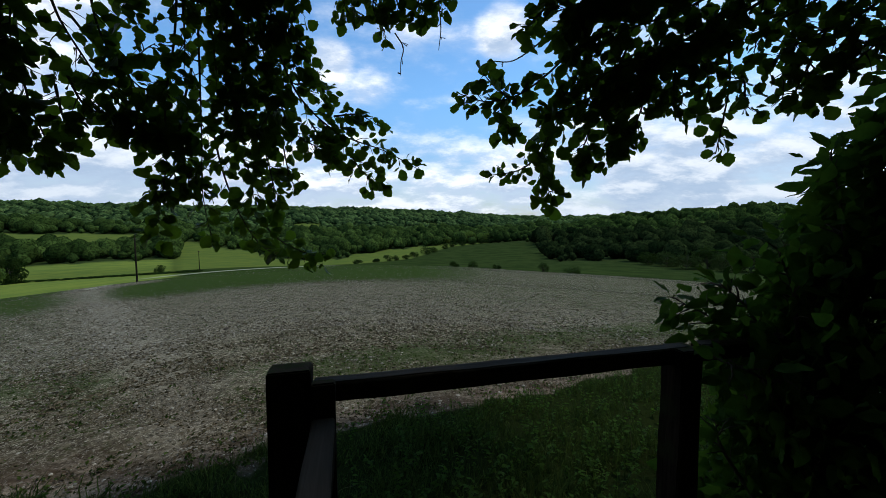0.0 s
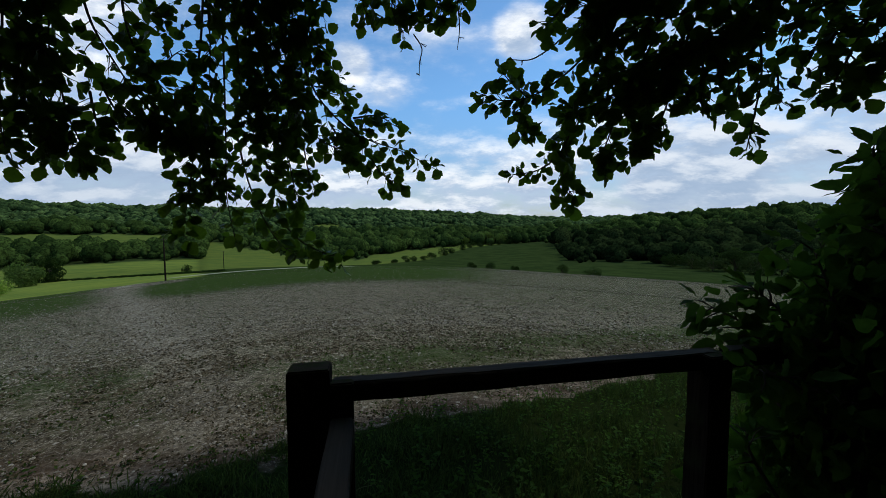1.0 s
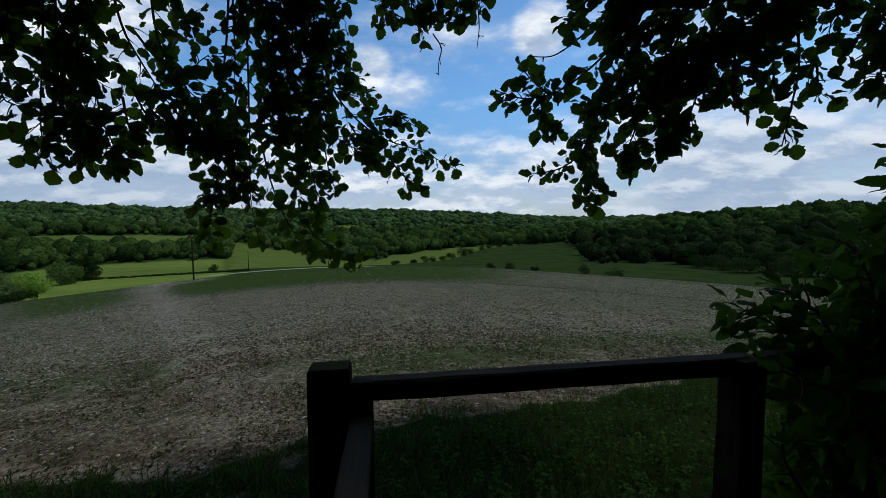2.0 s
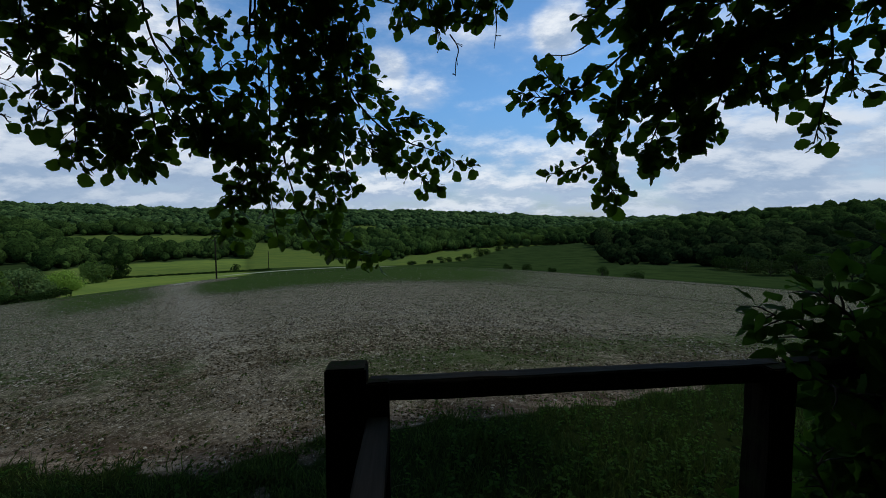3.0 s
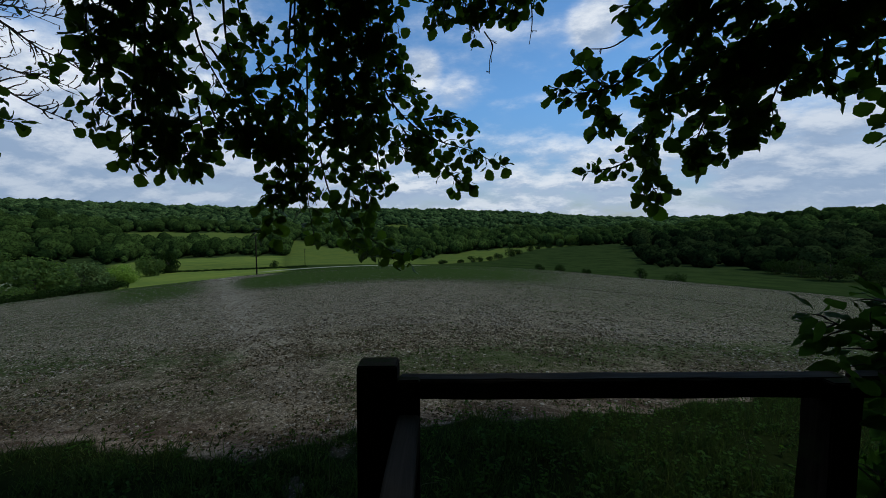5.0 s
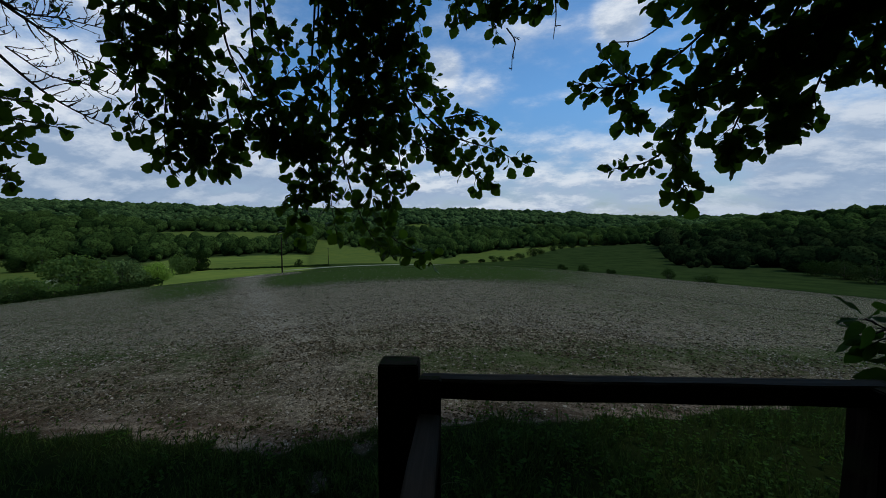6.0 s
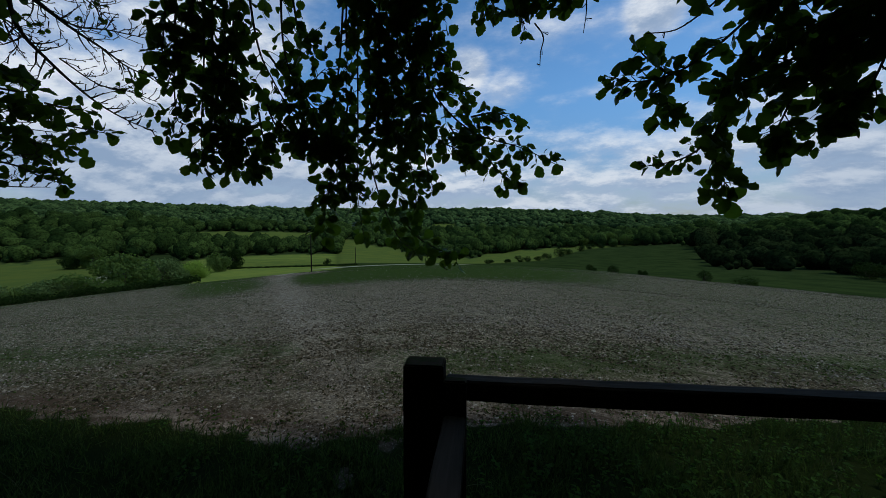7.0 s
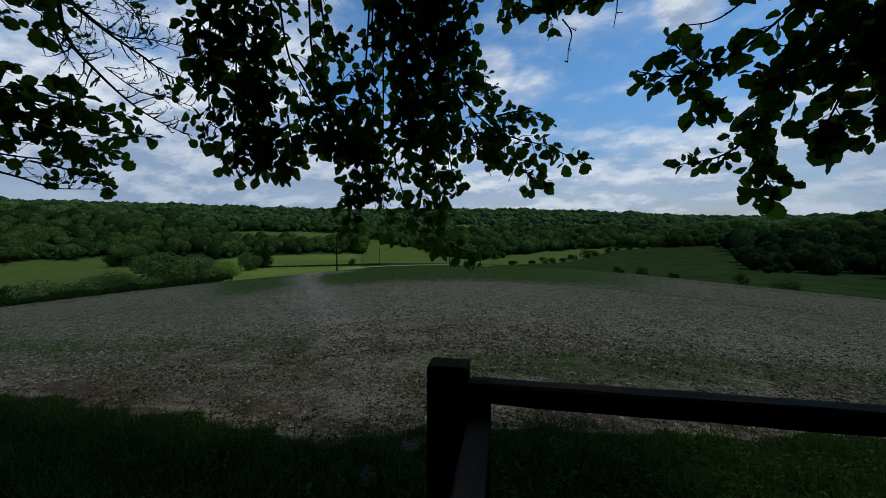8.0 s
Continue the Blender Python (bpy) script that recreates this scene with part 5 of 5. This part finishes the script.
build_stones("field_flints", 17000, 3.0, 14.0, 1.5, 1, 61, 0.006, "pale grey flints scattered over the ploughed soil")
build_stones("far_flints", 90000, 8.0, 80.0, 1.6, 0, 62, 0.013, "pale flint specks over the farther ploughed soil")
build_stones("soil_crumbs", 90000, 2.6, 9.0, 1.2, 0, 65, 0.006, "fine dark crumbs of earth between the flints", CLOD)
build_stones("soil_clods", 90000, 6.0, 85.0, 1.5, 0, 64, 0.020, "dark crumbling clods of earth over the ploughed soil", CLOD)


def near_stones():
    """The larger flints beside the track, one by one."""
    rng = np.random.default_rng(63)
    meshes = []
    for k in range(4):
        tv, tf = stone_template(k)
        me = bpy.data.meshes.new("stone")
        me.from_pydata(tv.tolist(), [], tf.tolist())
        me.materials.append(FLINT)
        meshes.append(me)
    made = 0
    while made < 240:
        az, r = rng.uniform(-76, 48), rng.uniform(3.0, 7.5)
        x, y = polar(az, r)
        if masks(np.array([x]), np.array([y]))["verge"][0] > 0.2 or (y < 3.4 and x < 0 and rng.random() < 0.8):
            continue
        s = rng.uniform(0.009, 0.016) + 0.02 * rng.random() ** 6
        ob = new("stone", meshes[made % 4])
        ob.parent = LAND
        ob.matrix_basis = Matrix.Translation((x, y, float(ground_z(x, y)) + s * 0.2)) @ Matrix.Rotation(rng.uniform(0, 6.28), 4, "Z") @ Matrix.Diagonal((s, s, s, 1))
        made += 1


near_stones()


def lone_stone(name, az, r, size, mat, text, category, seed):
    """One larger stone or clod that lies apart on the soil."""
    rng = np.random.default_rng(seed)
    x, y = polar(az, r)
    v, f = ico(2)
    v = v * (1 + 0.4 * np.array([noise.noise(Vector(p) * 1.6 + Vector((seed, 0, 0))) for p in v]) + rng.uniform(-0.05, 0.05, len(v)))[:, None]
    v = v * np.array([1, 0.8, 0.65]) * size
    ob = mesh_object(name, v, f, mat, smooth=False)
    ob.matrix_basis = Matrix.Translation((x, y, float(ground_z(x, y)) + size * 0.4))
    tagged(ob, text, category)


lone_stone("soil_clod", -30.68, 9.34, 0.055, BARK, "dark clod of earth lying on the pale field", "clod", 5)
lone_stone("flint_stone", 2.34, 3.93, 0.028, FLINT, "pale rounded flint on the trodden dirt", "stone", 8)
lone_stone("flint_stone", 24.32, 5.88, 0.045, FLINT, "large pale flint beside the grass verge", "stone", 11)
lone_stone("flint_stone", -43.22, 4.62, 0.028, FLINT, "pale flint among the field stubble", "stone", 14)


def build_weeds():
    rng = np.random.default_rng(71)
    n = 44000
    r = 3.0 + 75 * rng.random(n) ** 2.0
    az = rng.uniform(-80, 58, n)
    x, y = polar(az, r)
    m = masks(x, y)
    keep = (m["verge"] < 0.5) & (rng.random(n) < 0.10 + 2.4 * np.clip(m["weed"] - 0.06, 0, 1))
    x, y, r = x[keep], y[keep], r[keep]
    z = ground_z(x, y)
    k = len(x)
    rep = 3
    at = np.stack([x, y, z], -1).repeat(rep, 0) + rng.normal(size=(k * rep, 3)) * np.array([0.02, 0.02, 0.003])
    ahead = rng.normal(size=(k * rep, 3)) * np.array([1, 1, 0.3]) + np.array([0, 0, 0.7])
    normal = rng.normal(size=(k * rep, 3)) * 0.4 + np.array([0, 0, 1])
    size = (rng.uniform(0.018, 0.042, k) * (1 + 0.015 * r)).repeat(rep)
    v, f = stamp(np.array([(0, 0, 0), (0.3, 0.5, 0.05), (0, 1, 0), (-0.3, 0.5, 0.05)]), [(0, 1, 2, 3)], at, frames_from(ahead, normal), size)
    tagged(mesh_object("field_weeds", v, f, GRASS), "sparse green seedlings and weeds between the stones", "weeds", kind="stuff")


build_weeds()


# ---- hedgerow trees, bushes and poles beyond the field ----
CLUMP = (np.array([(-0.5, 0, 0), (0.1, -0.4, 0.1), (0.5, 0.1, 0), (0.0, 0.5, -0.1), (0, 0, 0.16)]), [(0, 1, 4), (1, 2, 4), (2, 3, 4), (3, 0, 4)])


DARK_HEDGE = leaf_material("dark_hedge_leaves", (0.012, 0.026, 0.005), (0.030, 0.055, 0.010), (0.03, 0.06, 0.01), 0.8)


def leafy_tree(name, x, y, width, height, seed, label, category, group="", clumps=900, mat=HEDGE):
    rng = np.random.default_rng(seed)
    z = float(ground_z(x, y))
    ob = thing(name, (x, y, z), label, category, group)
    b = Bundle()
    b.add_tube(smooth_path([(x, y, z - 0.3), (x + 0.1, y, z + height * 0.3), (x, y + 0.1, z + height * 0.75)], 8), 0.03 * height, 0.008 * height, 7)
    lobes = []
    for k in range(16):
        d = rng.normal(size=3)
        d /= np.linalg.norm(d)
        c = np.array([d[0] * 0.34 * width, d[1] * 0.34 * width, height * (0.46 + 0.34 * d[2])])
        lobes.append((c, rng.uniform(0.15, 0.26)))
        b.add_tube(smooth_path([(x, y, z + height * 0.1), (x + c[0] * 0.5, y + c[1] * 0.5, z + c[2] * 0.7), (x + c[0], y + c[1], z + c[2])], 5), 0.012 * height, 0.004 * height, 4)
    b.wood("trunk", ob, BARK)
    P, N = [], []
    for c, s in lobes:
        m = clumps // len(lobes)
        d = rng.normal(size=(m, 3))
        d /= np.linalg.norm(d, axis=1, keepdims=True)
        rad = np.array([width * s * 1.15, width * s * 1.15, height * s * 1.1]) * rng.uniform(0.75, 1.08, (m, 1))
        q = c + d * rad
        q[:, 2] = np.maximum(q[:, 2], height * 0.03 * rng.random(m))
        P.append(q)
        N.append(d)
    P, N = np.concatenate(P), np.concatenate(N)
    turns = frames_from(rng.normal(size=P.shape), N + rng.normal(size=N.shape) * 0.30)
    v, f = stamp(CLUMP[0], CLUMP[1], P, turns, rng.uniform(0.04, 0.075, len(P)) * max(math.sqrt(width * height), 4.6))
    tagged(mesh_object("crown", v, f, mat, ob, smooth=True), kind="")
    return ob


for az, r, w, h, mat, text in ((-61.0, 116, 12, 8.6, HEDGE, "broad mid green hedgerow tree"), (-57.2, 124, 8, 7.2, GREY_HEDGE, "grey-green rounded hedgerow tree"),
                               (-53.9, 146, 8, 6.6, BRIGHT_HEDGE, "bright light green hedgerow bush"), (-51.4, 190, 9, 8.5, HEDGE, "tall green hedgerow tree"),
                               (-49.6, 205, 9, 10, DARK_HEDGE, "dark green hedgerow tree beside the pasture"), (-55.6, 140, 5, 4.0, GREY_HEDGE, "low grey-green bush in the hedgerow"),
                               (-63.5, 325, 15, 15, HEDGE, "tall green tree behind the hedgerow"), (-65.2, 330, 12, 10, DARK_HEDGE, "dark round tree behind the hedgerow")):
    leafy_tree("hedgerow_tree", *polar(az, r), w, h, int(1000 + az * 10), text, "tree", "hedgerow trees", 3000, mat)
for k in range(9):
    az = -80 + 2.1 * k
    leafy_tree("hedgerow_bush", *polar(az, 104 - 0.4 * k), 7.5, 3.9 + 0.7 * math.sin(k * 2.1), 300 + k, "light green overgrown hedge bush at the field edge", "bush", "hedge bushes", 1900,
               (HEDGE, GREY_HEDGE, HEDGE, DARK_HEDGE, GREY_HEDGE, HEDGE, GREY_HEDGE, HEDGE, HEDGE)[k])
for k in range(20):
    az = -81 + 1.4 * k
    leafy_tree("edge_hedge", *polar(az, 97 - 0.2 * k), 3.6, 1.5 + 0.3 * math.sin(k * 1.7), 700 + k, "low dark rough hedge along the ploughed field", "hedge", "low edge hedge", 700, DARK_HEDGE)
for k, (az, r, w, h) in enumerate(((1.8, 150, 4.2, 3.0), (4.6, 152, 4.2, 2.8), (8.3, 150, 3.2, 2.4), (15.2, 140, 4.2, 4.0), (19.4, 128, 6, 3.6), (-37.5, 175, 3.5, 3.2))):
    leafy_tree("pasture_bush", *polar(az, r), w, h, 400 + k, "small dark bush standing in the pasture", "bush", "pasture bushes", 900, DARK_HEDGE)


# leaf greens lowered to paint dim light at the wood's foot
EDGE = leaf_material("edge_tree_leaves", (0.014, 0.028, 0.007), (0.050, 0.076, 0.020), (0.04, 0.07, 0.015), 0.9)
for k, (az, r, w, h, mat) in enumerate(((29.0, 222, 8, 6.0, DARK_HEDGE), (31.2, 214, 8, 7.0, EDGE), (33.4, 205, 9, 7.5, EDGE), (35.6, 214, 10, 9.0, DARK_HEDGE), (37.6, 202, 9, 7.0, EDGE),
                                        (39.8, 208, 10, 8.5, EDGE), (42.2, 206, 11, 9.0, DARK_HEDGE), (44.8, 200, 11, 8.5, EDGE))):
    leafy_tree("edge_tree", *polar(az, r), w * 1.25, h * 1.15, 660 + k, "low spreading dark green tree at the foot of the wood" if mat is DARK_HEDGE else "rounded pale green tree at the foot of the wood", "tree", "wood edge trees", 1500, mat)
for k in range(19):
    az = -51.5 + 0.98 * k
    leafy_tree("field_hedge", *polar(az, 150 + 3.7 * max(-34 - az, 0)), 3.8, 0.75, 500 + k, "low dark clipped hedge between two pastures", "hedge", "low field hedge", 600, DARK_HEDGE)
for k, (az, w, h) in enumerate(((-13.0, 5, 2.4), (-10.2, 4, 2.2), (-8.4, 6, 4.0), (-7.2, 5, 3.4), (-5.6, 6, 3.2), (-4.4, 7, 5.0), (-2.6, 10, 8.0), (-1.5, 8, 6.0),
                                (0.2, 9, 6.0), (1.6, 10, 6.5), (3.0, 9, 6.0), (4.6, 10, 6.5), (6.0, 11, 7.0), (7.2, 10, 7.0))):
    r = float(np.interp(az, [-30, -14, -5, 1.4, 7.3], [192, 198, 255, 425, 495]))
    leafy_tree("hedgerow_shrub", *polar(az, r), w, h, 600 + k, "dark rounded shrub in the hedge line across the pasture", "bush", "pasture hedgerow", 1400, DARK_HEDGE)
for k, (az, w, h) in enumerate(((-1.6, 14, 12), (0.4, 15, 13), (2.2, 15, 14), (4.2, 17, 16), (6.3, 17, 16))):
    leafy_tree("meadow_tree", *polar(az, 505), w, h, 640 + k, "rounded light green tree at the head of the pasture", "tree", "meadow trees", 1800, HEDGE)


def build_pole(az, r, height):
    x, y = polar(az, r)
    z = float(ground_z(x, y))
    ob = thing("utility_pole", (x, y, z), "slim dark wooden overhead-line pole in the pasture", "pole", "overhead line poles")
    b = Bundle()
    b.add_tube(np.array([(x, y, z - 0.5), (x, y, z + height * 0.5), (x, y, z + height)]), 0.16, 0.11, 10)
    b.wood("shaft", ob, TIMBER)
    bm = bmesh.new()
    bmesh.ops.create_cube(bm, size=1.0, matrix=Matrix.Translation((0, 0, height - 0.35)) @ Matrix.Diagonal((1.3, 0.12, 0.12, 1)))
    bmesh.ops.bevel(bm, geom=list(bm.edges), offset=0.015, segments=1, affect="EDGES")
    part("crossarm", bm, BARK, ob)


build_pole(-39.7, 88, 8.2)
build_pole(-33.4, 185, 8.0)


def build_trough(az, r):
    """A pale cattle trough in the meadow: hollow body on two stands."""
    x, y = polar(az, r)
    z = float(ground_z(x, y))
    ob = thing("water_trough", (x, y, z), "white cattle trough standing in the light meadow", "trough")
    ob.matrix_basis = Matrix.Translation((x, y, z)) @ Matrix.Rotation(radians(-az), 4, "Z")
    bm = bmesh.new()
    bmesh.ops.create_cube(bm, size=1.0, matrix=Matrix.Translation((0, 0, 0.85)) @ Matrix.Diagonal((3.0, 0.9, 0.6, 1)))
    top = max(bm.faces, key=lambda q: q.calc_center_median().z)
    bmesh.ops.inset_region(bm, faces=[top], thickness=0.06)
    bmesh.ops.translate(bm, vec=(0, 0, -0.45), verts=top.verts)
    part("body", bm, WHITE, ob)
    for sx in (-1.0, 1.0):
        bm = bmesh.new()
        bmesh.ops.create_cube(bm, size=1.0, matrix=Matrix.Translation((sx, 0, 0.2)) @ Matrix.Diagonal((0.25, 0.8, 0.7, 1)))
        bmesh.ops.bevel(bm, geom=list(bm.edges), offset=0.03, segments=1, affect="EDGES")
        part("stand", bm, WHITE, ob)


WHITE = bark_material("white_paint", (0.55, 0.56, 0.55), (0.78, 0.79, 0.78), 3)
build_trough(-64.13, 222)
